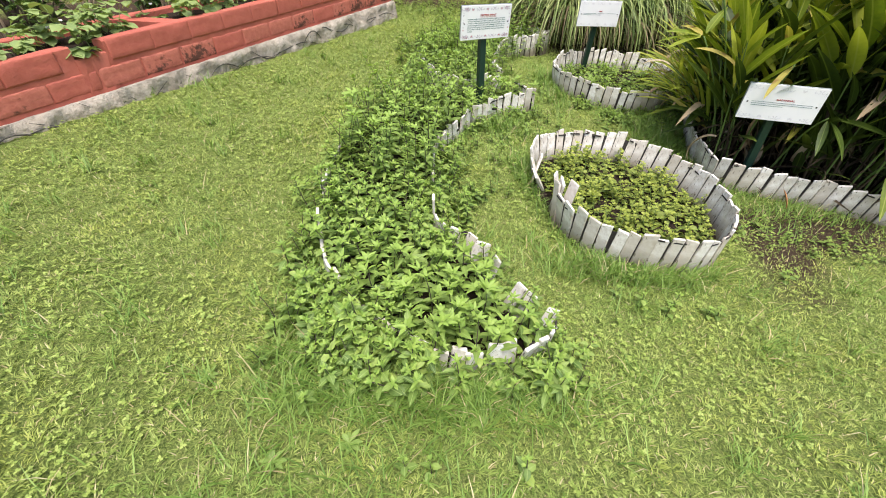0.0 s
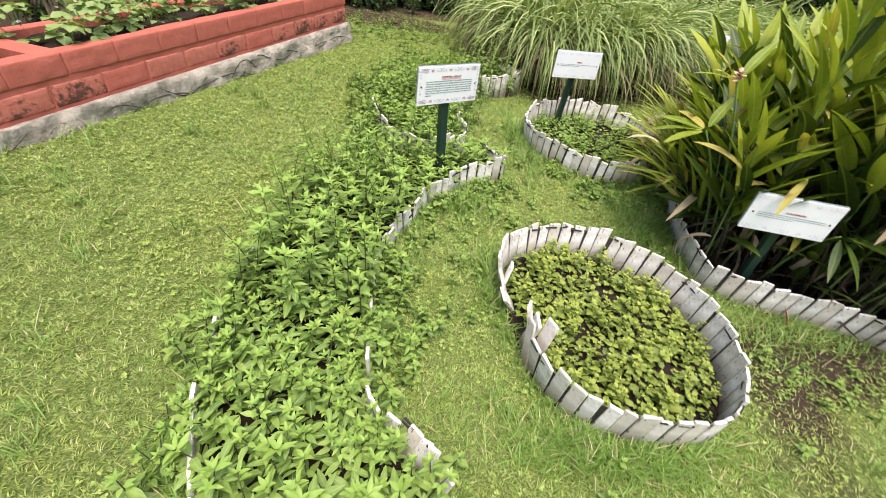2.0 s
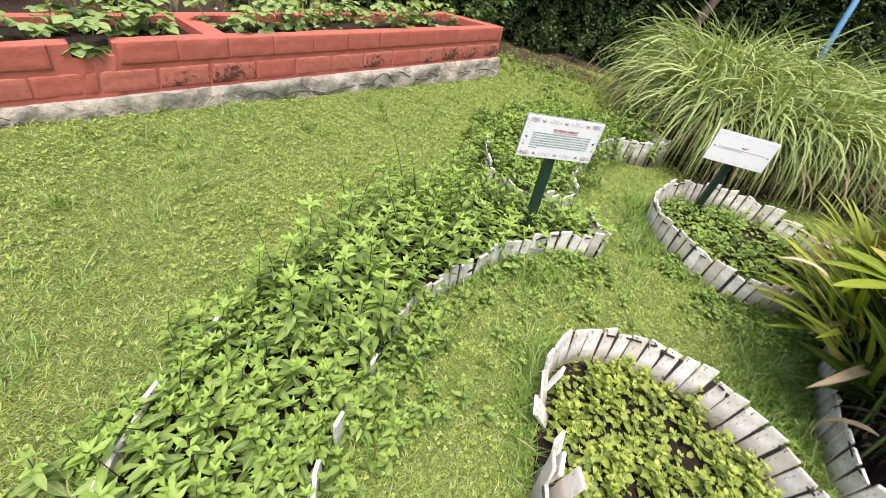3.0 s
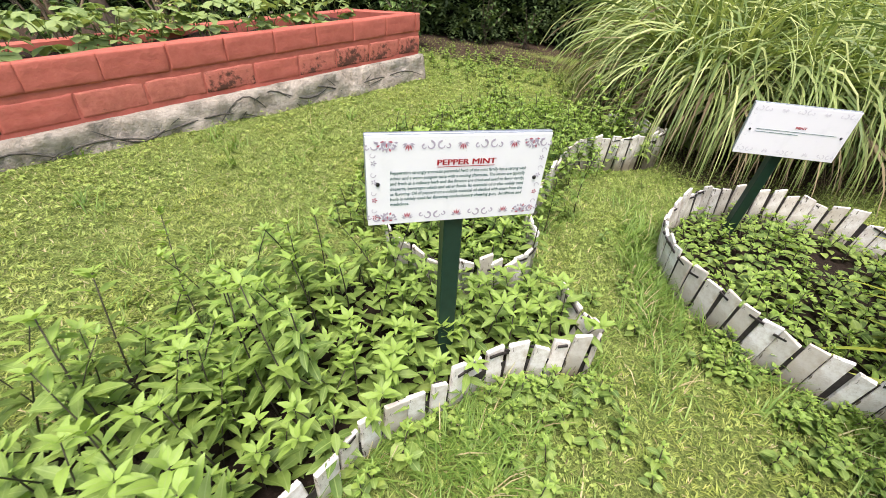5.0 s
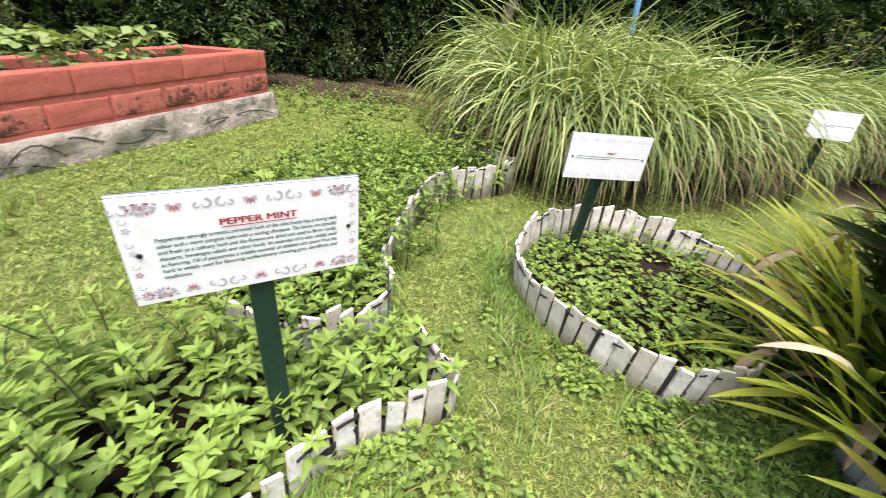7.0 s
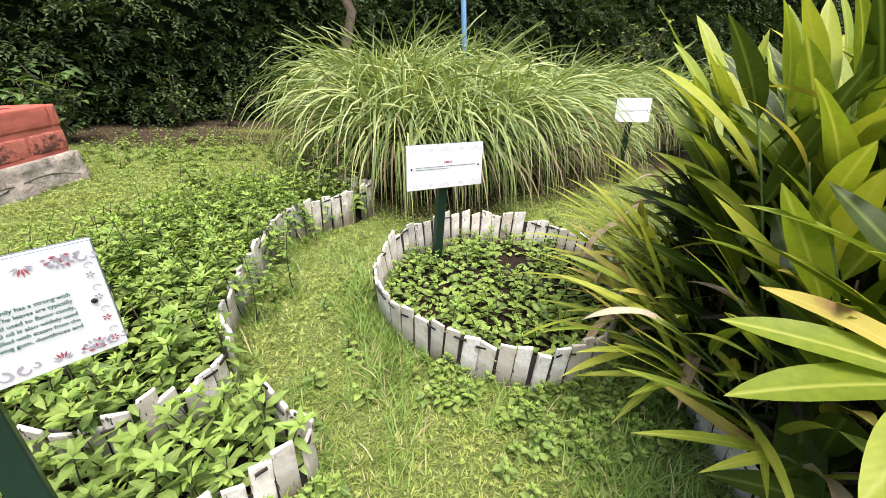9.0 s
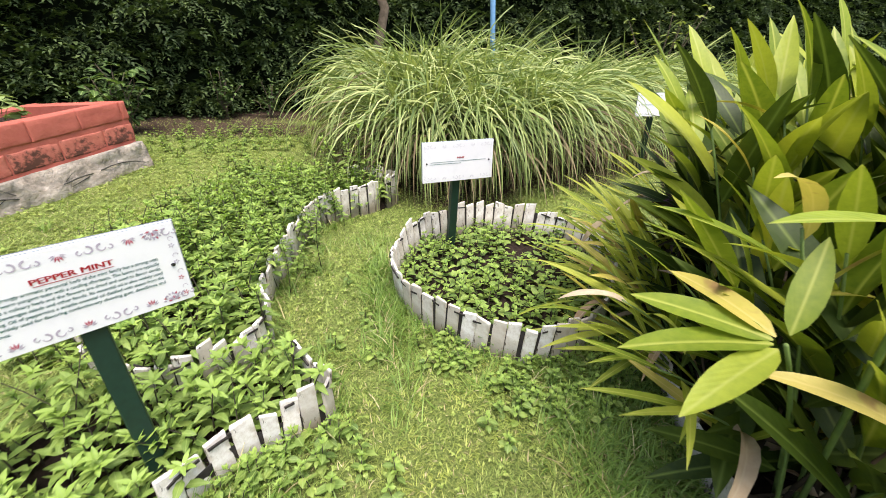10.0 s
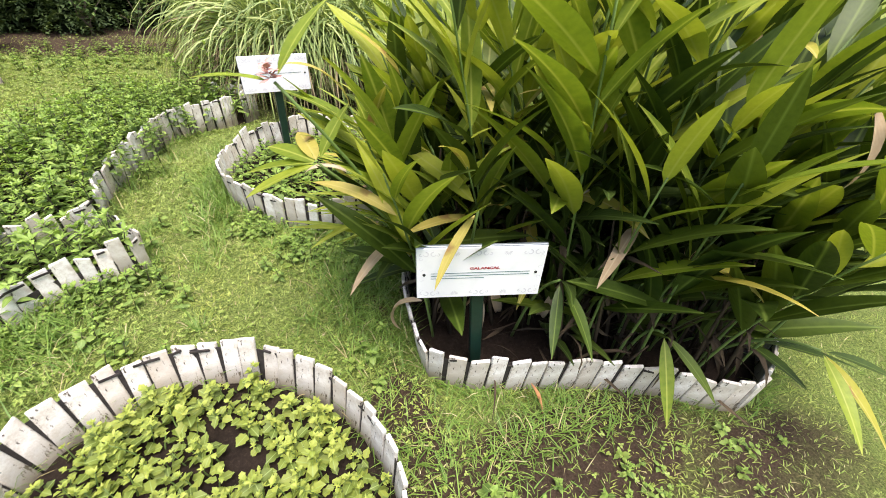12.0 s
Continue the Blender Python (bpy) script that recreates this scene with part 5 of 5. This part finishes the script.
whorl(2.62, 3.46, (2.03, 3.195, 1.172), ((2.9, 0.25, 0.2, 1), (0.4, 0.9, 0.26, 1)), "leaning galangal shoot carrying a pink flower", 0.2)
# single leaves that stand out over the galangal sign and the edging
whorl(2.62, 3.30, (2.57, 3.04, 0.74), ((-2.61, -0.46, 0.29, 2),), "thin galangal shoot with one yellow leaf across the sign", 0.17)
whorl(3.15, 3.15, (3.20, 2.93, 0.65), ((-2.7, -0.5, 0.32, 3), (2.2, 0.3, 0.3, 0)), "galangal shoot with a curled dry cream-coloured leaf", 0.17)
whorl(3.75, 2.82, (3.86, 2.48, 0.10), ((-1.42, -0.5, 0.40, 2), (-2.0, -0.3, 0.36, 1), (-0.6, -0.2, 0.36, 0)), "low galangal shoot with pale leaves drooping on the lawn", 0.17)
whorl(3.30, 2.92, (3.31, 2.76, 0.14), ((-2.0, -0.75, 0.36, 1), (-1.2, -0.5, 0.33, 0)), "low galangal shoot hanging over the plank edging", 0.17)
whorl(2.85, 3.2, (2.88, 2.94, 0.42), ((-0.53, -0.09, 0.46, 0), (-1.5, -0.5, 0.3, 0), (-2.2, -0.6, 0.28, 0)), "low dark green galangal shoot beside the sign", 0.17)
# dark leaves crowded inside the clump, their colour standing for its inner shade
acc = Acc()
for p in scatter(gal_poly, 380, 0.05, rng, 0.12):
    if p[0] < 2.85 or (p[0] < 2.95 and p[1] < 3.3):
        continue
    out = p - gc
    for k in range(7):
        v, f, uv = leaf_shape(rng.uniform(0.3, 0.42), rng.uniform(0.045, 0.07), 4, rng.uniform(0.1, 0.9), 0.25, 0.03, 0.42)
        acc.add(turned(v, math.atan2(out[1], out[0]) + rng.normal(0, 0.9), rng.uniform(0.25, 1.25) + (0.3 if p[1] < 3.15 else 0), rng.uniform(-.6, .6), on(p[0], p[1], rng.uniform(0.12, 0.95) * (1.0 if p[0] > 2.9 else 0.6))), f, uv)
thing("galangal_undergrowth", (0, 0, 0), "dark galangal leaves with the shade painted in, crowded inside the clump", "galangal", kind="stuff", data=acc.mesh("galangal_undergrowth", [M_GAL_INNER]))
# the crowd of bare old canes inside the clump, packed and darkened for its inner shade
acc = Acc()
for p in scatter(gal_poly, 330, 0.06, rng, 0.08):
    if p[0] < 2.9 and p[1] < 3.25:
        continue
    h, a = rng.uniform(0.35, 0.9), rng.uniform(0, 6.28)
    q = np.array(on(p[0], p[1], -0.02))
    tube(acc, [q, q + (0.03 * math.cos(a), 0.03 * math.sin(a), h * 0.5), q + (0.1 * math.cos(a), 0.1 * math.sin(a), h)], (0.011, 0.009, 0.004), 4)
    for k in range(3):
        v, f, uv = leaf_shape(rng.uniform(0.15, 0.32), rng.uniform(0.012, 0.03), 4, rng.uniform(0.5, 2.0), 0.6, 0.1, 0.4)
        acc.add(turned(v, rng.uniform(0, 6.28), rng.uniform(-0.8, 0.8), rng.uniform(-1, 1), q + np.array((0.03 * math.cos(a), 0.03 * math.sin(a), h * rng.uniform(0.3, 0.9)))), f, uv)
thing("old_canes", (0, 0, 0), "crowd of brown old canes and withered leaves inside the galangal", "galangal", kind="stuff", data=acc.mesh("old_canes", [plain("old_cane", (0.055, 0.04, 0.022), 0.9, 0.5, 10)]))
# leaf litter under it
M_LITTER = plain("leaf_litter", (0.07, 0.05, 0.03), 0.9, 0.5, 12)
acc = Acc()
for k in range(420):
    p = gal_poly.mean(0) + rng.normal(0, 0.55, 2)
    if inside(gal_poly, p[0], p[1])[0]:
        v, f, uv = leaf_shape(rng.uniform(0.1, 0.3), rng.uniform(0.006, 0.02), 4, rng.uniform(-0.6, 1.0), 0.6, 0.1, 0.4)
        acc.add(turned(v, rng.uniform(0, 6.28), rng.uniform(-0.3, 0.5), rng.uniform(-1, 1), on(p[0], p[1], rng.uniform(0.03, 0.12))), f, uv)
thing("leaf_litter", (0, 0, 0), "dry brown leaf litter under the galangal", "leaf litter", kind="stuff", data=acc.mesh("leaf_litter", [M_LITTER]))
acc = Acc()
for k in range(14):
    v, f, uv = leaf_shape(0.035, 0.022, 3, 0.6, -0.3, 0.05, 0.5)
    acc.add(turned(v, k * 2.4, 0.9 - 0.08 * k, 0, (0, 0, 0.012 * (k % 4))), f, uv)
fl = acc.mesh("galangal_flower", [M_PINK_FLOWER])
thing("galangal_flower", Matrix.Translation((2.02, 3.19, 1.185)), "pale pink galangal flower on a leaning shoot", "flower", data=fl)
acc = Acc()
for k in range(10):
    v, f, uv = leaf_shape(0.03, 0.016, 3, 0.6, -0.3, 0.05, 0.5)
    acc.add(turned(v, k * 2.4, 0.7 - 0.1 * k, 0, (0, 0, -0.006 * k)), f, uv)
thing("galangal_flower", Matrix.Translation((2.78, 4.42, 0.78)), "small dark purple galangal flower head", "flower", data=acc.mesh("galangal_flower", [M_PURPLE_FLOWER]))
# a dry brown sheath standing by the edging
acc = Acc()
v, f, uv = leaf_shape(0.16, 0.026, 5, 0.25, 0.8, 0, 0.5)
acc.add(v, f, uv)
thing("dry_sheath", Matrix.Translation(on(2.80, 2.80, 0.0)) @ pose(0, 0, 0, 20, -65, 110), "orange-brown dry leaf sheath standing in the grass", "dry leaf", data=acc.mesh("dry_sheath", [plain("dry_sheath", (0.42, 0.20, 0.09), 0.8, 0.3)]))

# ---------------------------------------------------------------- hedge and what stands before it
HEDGE = [(-7.5, 3.0), (-5.6, 6.0), (-3.4, 8.0), (-1.2, 8.9), (0.2, 9.5), (2.2, 10.1), (5.0, 10.4), (9.0, 10.6), (14.0, 10.2), (19.0, 8.6), (22.0, 5.0)]
line, total = spline(HEDGE, False, 0.05)
line = line[::4]
# near-black sheet behind the leaves, standing for the hedge's inner shade
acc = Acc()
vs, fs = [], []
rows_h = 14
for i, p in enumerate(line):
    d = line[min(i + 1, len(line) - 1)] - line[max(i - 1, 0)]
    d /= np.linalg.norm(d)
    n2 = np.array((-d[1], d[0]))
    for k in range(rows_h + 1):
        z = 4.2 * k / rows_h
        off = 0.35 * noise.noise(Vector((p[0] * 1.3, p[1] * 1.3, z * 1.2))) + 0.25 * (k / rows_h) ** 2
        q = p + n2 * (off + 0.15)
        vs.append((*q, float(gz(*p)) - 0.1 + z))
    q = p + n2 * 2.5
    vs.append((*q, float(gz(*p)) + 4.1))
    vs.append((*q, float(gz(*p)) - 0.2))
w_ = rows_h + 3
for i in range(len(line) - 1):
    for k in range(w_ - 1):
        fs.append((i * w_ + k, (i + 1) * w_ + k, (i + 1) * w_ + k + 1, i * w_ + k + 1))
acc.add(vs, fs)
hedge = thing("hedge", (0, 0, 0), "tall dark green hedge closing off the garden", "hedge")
part("hedge_shade_mass", acc.mesh("hedge_shade_mass", [M_HEDGE_CORE]), None, hedge)
rng = np.random.default_rng(41)
# sprays of small leaves all over its face
acc = Acc()
sprays = []
for _ in range(4):
    sp = Acc()
    for k in range(16):
        ln, w = rng.uniform(0.035, 0.075), rng.uniform(0.010, 0.018)
        v = np.array(((0, 0, 0), (ln * 0.45, w, 0.006), (ln, 0, -0.012), (ln * 0.45, -w, 0.006)))
        sp.add(turned(v, rng.choice((-1, 1)) * rng.uniform(0.3, 1.2), rng.uniform(-0.4, 0.5), 0, (0.014 * k, 0, 0.006 * k - 0.0007 * k * k)), [(0, 1, 2, 3)])
    sprays.append((np.vstack(sp.v), sp.f))
for _ in range(19000):
    i = rng.integers(1, len(line) - 1)
    p = line[i]
    if p[0] < -5.5:
        continue
    d = line[i + 1] - line[i - 1]
    d /= np.linalg.norm(d)
    n2 = np.array((-d[1], d[0]))
    z = 0.05 + 3.6 * rng.random() ** 1.15
    k = z / 4.2
    off = 0.35 * noise.noise(Vector((p[0] * 1.3, p[1] * 1.3, z * 1.2))) + 0.25 * k ** 2
    q = p + d * rng.uniform(-.12, .12) + n2 * (off + 0.13 - 0.12 * rng.random())
    v, f = sprays[rng.integers(4)]
    acc.add(turned(v, math.atan2(-n2[1], -n2[0]) + rng.normal(0, 0.8), rng.uniform(-0.7, 0.5), rng.uniform(-.6, .6), (*q, float(gz(*p)) + z), rng.uniform(0.8, 1.5)), f)
part("hedge_leaves", acc.mesh("hedge_leaves", [M_HEDGE]), None, hedge, "dark feathery hedge leaves", kind="stuff")


def shrub(x, y, n, tall, leaf, mats, label, sparse=False):
    """A loose shrub: forking stems and leaves towards their ends."""
    stems, leaves = Acc(), Acc()
    for k in range(n):
        a = rng.uniform(0, 6.28)
        h = tall * rng.uniform(0.5, 1.0)
        r = rng.uniform(0.1, 0.5) * tall
        pts = [np.array((0.03 * math.cos(a), 0.03 * math.sin(a), -0.03))]
        for i in range(1, 6):
            t = i / 5
            pts.append(np.array((r * t ** 1.4 * math.cos(a) + rng.normal(0, .02), r * t ** 1.4 * math.sin(a) + rng.normal(0, .02), h * t)))
        tube(stems, pts, np.linspace(0.012 * tall, 0.003, 6), 5)
        for i in range(2, 6):
            for _ in range(1 if sparse else 4):
                v, f, uv = leaf_shape(leaf * rng.uniform(0.7, 1.2), leaf * 0.55, 4, 0.7, 0.2, 0.04, 0.4, 0.02)
                leaves.add(turned(v, rng.uniform(0, 6.28), rng.uniform(-0.5, 0.5), rng.uniform(-.4, .4), pts[i] + rng.normal(0, .03, 3)), f, uv)
    t = thing("shrub", on(x, y), label, "shrub", "shrubs by the hedge")
    part("branchwork", stems.mesh("branchwork", [M_BARK if not sparse else M_TWIG]), None, t)
    part("foliage", leaves.mesh("foliage", mats), None, t, kind="stuff")


M_SHRUB = leaf_material("shrub_leaf", (0.03, 0.07, 0.018), (0.06, 0.12, 0.03), (0.12, 0.2, 0.05))
shrub(-1.0, 8.15, 9, 0.9, 0.12, [M_SHRUB], "broad-leaved shrub behind the planter's end")
shrub(-0.2, 9.0, 7, 0.6, 0.07, [M_SHRUB], "small leafy shrub at the hedge's foot")
shrub(0.35, 9.1, 7, 0.5, 0.06, [M_SHRUB], "small leafy shrub at the hedge's foot")
shrub(6.9, 9.7, 12, 1.9, 0.10, [M_BALM], "yellow-green shrub beyond the lemongrass")
shrub(-3.0, 6.6, 9, 1.1, 0.10, [M_SHRUB], "leafy shrub behind the red planter")
for x, y, n, tl in ((-3.7, 4.7, 16, 0.8), (-3.2, 5.7, 16, 0.85), (-4.2, 3.7, 14, 0.8), (-2.7, 6.9, 12, 0.7), (-4.4, 5.2, 16, 1.2), (-4.8, 4.2, 14, 1.2)):
    shrub(x, y, n, tl, 0.09, [M_SHRUB], "low dark leafy shrub behind the red planter")
for x, y, tl in ((-2.9, 5.6, 1.3), (-3.4, 5.0, 1.4), (-2.6, 6.3, 1.2), (-3.7, 4.2, 1.4)):
    shrub(x, y, 7, tl, 0.05, [M_GAL_DRY], "bare pale twiggy shrub behind the red planter", True)


def trunk(x, y, h, r, label):
    acc = Acc()
    tube(acc, [(rng.normal(0, .03) * i, rng.normal(0, .03) * i, h * i / 7 - 0.1) for i in range(8)], np.linspace(r, r * 0.7, 8), 9)
    t = thing("tree_trunk", on(x, y), label, "tree trunk", data=acc.mesh("tree_trunk", [M_BARK]))


trunk(2.0, 9.35, 3.6, 0.075, "grey-brown tree trunk standing before the hedge")
trunk(-2.75, 5.85, 2.4, 0.06, "thin brown trunk behind the red planter")
acc = Acc()
tube(acc, [(0, 0, -0.1), (0.0, 0, 1.4), (0.0, 0, 3.2)], (0.035, 0.035, 0.035), 12)
thing("pole", on(3.45, 8.75), "light blue painted metal pole behind the lemongrass", "pole", data=acc.mesh("pole", [M_BLUE]))

# ---------------------------------------------------------------- lawn
rng = np.random.default_rng(51)


def blades(name, x, y, lmin, lmax, wmin, wmax, lie, mats, dry, label, category):
    """Grass blades of three joints, leaning anywhere; lie: how flat they lie."""
    n = len(x)
    # blades stand in little tufts and lean away from their middles
    cell = 0.042
    ix, iy = np.floor(x / cell), np.floor(y / cell)
    ha = np.mod(np.sin(ix * 12.9898 + iy * 78.233) * 43758.5453, 1)
    hb = np.mod(np.sin(ix * 39.346 + iy * 11.135) * 24634.634, 1)
    ox, oy = x - (ix + ha) * cell, y - (iy + hb) * cell
    yaw = np.arctan2(oy, ox) + rng.normal(0, 0.8, n)
    x, y = x - 0.4 * ox, y - 0.4 * oy
    ln, w = rng.uniform(lmin, lmax, n), rng.uniform(wmin, wmax, n)
    e0 = rng.uniform(0.5, 1.35, n) * (1 - lie) + rng.uniform(0.1, 0.9, n) * lie
    ln = ln * (0.72 + 0.55 * np.mod(ha * 7.3 + hb, 1))
    e1 = e0 - rng.uniform(0.1, 0.8, n)
    d = np.stack([np.cos(yaw), np.sin(yaw)], -1)
    s = np.stack([-d[:, 1], d[:, 0]], -1) * w[:, None]
    z = gz(x, y) + 0.006 * np.sin(x * 5.1 + 1) * np.sin(y * 4.3) - 0.004
    v = np.zeros((n, 5, 3))
    v[:, 0, 0:2] = np.stack([x, y], -1) - s
    v[:, 1, 0:2] = np.stack([x, y], -1) + s
    v[:, 0, 2] = v[:, 1, 2] = z
    m = np.stack([x, y], -1) + d * (ln * 0.5 * np.cos(e0))[:, None]
    mz = z + ln * 0.5 * np.sin(e0)
    v[:, 2, 0:2], v[:, 3, 0:2] = m + s * 0.8, m - s * 0.8
    v[:, 2, 2] = v[:, 3, 2] = mz
    v[:, 4, 0:2] = m + d * (ln * 0.5 * np.cos(e1))[:, None]
    v[:, 4, 2] = np.maximum(mz + ln * 0.5 * np.sin(e1), z + 0.006)
    me = bpy.data.meshes.new(name)
    me.vertices.add(5 * n)
    me.vertices.foreach_set("co", v.ravel())
    base = (5 * np.arange(n))[:, None]
    loops = np.concatenate([base + [0, 1, 2, 3], base + [3, 2, 4]], 1).ravel()
    me.loops.add(7 * n)
    me.loops.foreach_set("vertex_index", loops.astype(np.int32))
    me.polygons.add(2 * n)
    me.polygons.foreach_set("loop_start", np.stack([7 * np.arange(n), 7 * np.arange(n) + 4], -1).ravel().astype(np.int32))
    for mt in mats:
        me.materials.append(mt)
    k = (rng.random(n) < dry).astype(np.int32)
    me.polygons.foreach_set("material_index", np.repeat(k, 2))
    me.update(calc_edges=True)
    me.validate()
    thing(name, (0, 0, 0), label, category, kind="stuff", data=me)


def free(x, y, edge=0.0):
    ok = np.ones(len(x), bool)
    for k in CLOSED.values():
        ok &= ~inside(k[::4], x, y)
    return ok & ~inside(PLANTER, x, y)


def lawn_points(n):
    """Blade feet, thick round the walk's garden and thinning out evenly beyond it."""
    x, y = rng.uniform(-6.5, 8.0, n), rng.uniform(-3.0, 9.5, n)
    a, b_ = np.array((0.3, 1.0)), np.array((1.4, 5.6))
    t = np.clip(((x - a[0]) * (b_ - a)[0] + (y - a[1]) * (b_ - a)[1]) / np.sum((b_ - a) ** 2), 0, 1)
    d = np.hypot(x - a[0] - t * (b_ - a)[0], y - a[1] - t * (b_ - a)[1])
    keep = np.exp(-(np.maximum(0, d - 1.5) / 2.15) ** 2)
    ok = rng.random(n) < keep
    x, y = x[ok], y[ok]
    ok = free(x, y) & (rng.random(len(x)) > earthiness(x, y) * 0.9)
    return x[ok], y[ok]


xs, ys = lawn_points(1850000)
blades("lawn_grass", xs, ys, 0.019, 0.046, 0.0011, 0.0026, 0.5, [M_GRASS, M_GRASS_DRY], 0.07, "short light green lawn grass with straw-coloured blades", "grass")
# longer tufts at the feet of the edgings and here and there
tx, ty = [], []
for key, n in (("near", 2600), ("far", 3000), ("pm", 4200), ("fm", 2600), ("gal", 2600)):
    poly = CLOSED[key]
    i = rng.integers(0, len(poly), n)
    a = rng.uniform(0, 6.28, n)
    r = np.abs(rng.normal(0, 0.05, n)) + 0.02
    keep = (np.sin(i * 0.11) + np.sin(i * 0.043 + 1)) > -0.6
    tx.append((poly[i, 0] + r * np.cos(a))[keep])
    ty.append((poly[i, 1] + r * np.sin(a))[keep])
for cx, cy, sx, sy, n in ((2.2, 3.75, 0.13, 0.3, 2600), (1.42, 4.85, 0.05, 0.28, 1300), (0.88, 3.0, 0.05, 0.15, 700), (1.2, 2.05, 0.2, 0.06, 1000), (0.25, 1.17, 0.3, 0.07, 2400), (-0.3, 1.5, 0.08, 0.25, 900), (1.45, 1.98, 0.25, 0.05, 900), (0.0, 0.9, 0.3, 0.1, 250), (0.75, 3.7, 0.15, 0.1, 900), (2.6, 4.1, 0.12, 0.2, 800), (2.7, 2.75, 0.4, 0.12, 900)):
    tx.append(rng.normal(cx, sx, n))
    ty.append(rng.normal(cy, sy, n))
for k in range(300):
    c_ = rng.uniform((-2.6, 0.3), (3.2, 6.0))
    n, sp = rng.integers(8, 34), rng.uniform(0.015, 0.05)
    tx.append(c_[0] + rng.normal(0, sp, n))
    ty.append(c_[1] + rng.normal(0, sp, n))
tx, ty = np.concatenate(tx), np.concatenate(ty)
ok = free(tx, ty)
blades("grass_tufts", tx[ok], ty[ok], 0.07, 0.16, 0.0016, 0.0032, 0.25, [M_TUFT, M_GRASS_DRY], 0.06, "longer green grass tufts along the plank edgings", "grass")
# clover and small weeds in the turf
M_CLOVER = leaf_material("clover_leaf", (0.2, 0.3, 0.05), (0.32, 0.42, 0.09), (0.44, 0.52, 0.14), veins=False)
one = Acc()
for k in range(3):
    v, f, uv = leaf_shape(0.013, 0.013, 2, 0.3, 0.1, 0, 0.6)
    one.add(turned(v, k * 2.1, 0.1, 0, (0, 0, 0)), f, uv)
cv, cf, cuv = np.vstack(one.v), one.f, np.vstack(one.uv)
x, y = rng.uniform(-3.0, 3.2, 50000), rng.uniform(0.3, 7.4, 50000)
dens = np.array([noise.noise(Vector((a * 1.7, b_ * 1.7, 7))) for a, b_ in zip(x, y)])
ok = free(x, y) & (dens > rng.uniform(-0.3, 0.5, len(x)))
acc = Acc()
for a, b_ in zip(x[ok], y[ok]):
    acc.add(turned(cv, rng.uniform(0, 6.28), rng.uniform(-.4, .4), rng.uniform(-.4, .4), on(a, b_, rng.uniform(0.015, 0.032)), rng.uniform(0.5, 1.0)), cf, cuv)
thing("clover", (0, 0, 0), "clover and tiny weeds spread through the lawn", "clover", kind="stuff", data=acc.mesh("clover", [M_CLOVER]))

# broad-leaved weed rosettes
for x, y, s in ((-0.04, 0.97, 1.0), (-0.28, 0.9, 0.9), (0.42, 1.08, 0.8), (0.3, 1.12, 0.7), (-0.62, 1.2, 0.8)):
    t_ = thing("weed_rosette", on(x, y, 0.012), "pale green broad-leaved weed in the lawn", "weed", "weed rosettes")
    for k in range(8):
        acc = Acc()
        acc.add(*leaf_shape(rng.uniform(0.04, 0.06) * s, 0.02 * s, 4, 0.5, 0.2, 0.04, 0.6))
        ob = part("leaf", acc.mesh("leaf", [M_MINT]), None, t_)
        ob.matrix_basis = Euler((0, -rng.uniform(0.1, 0.7), k * 2.4)).to_matrix().to_4x4()
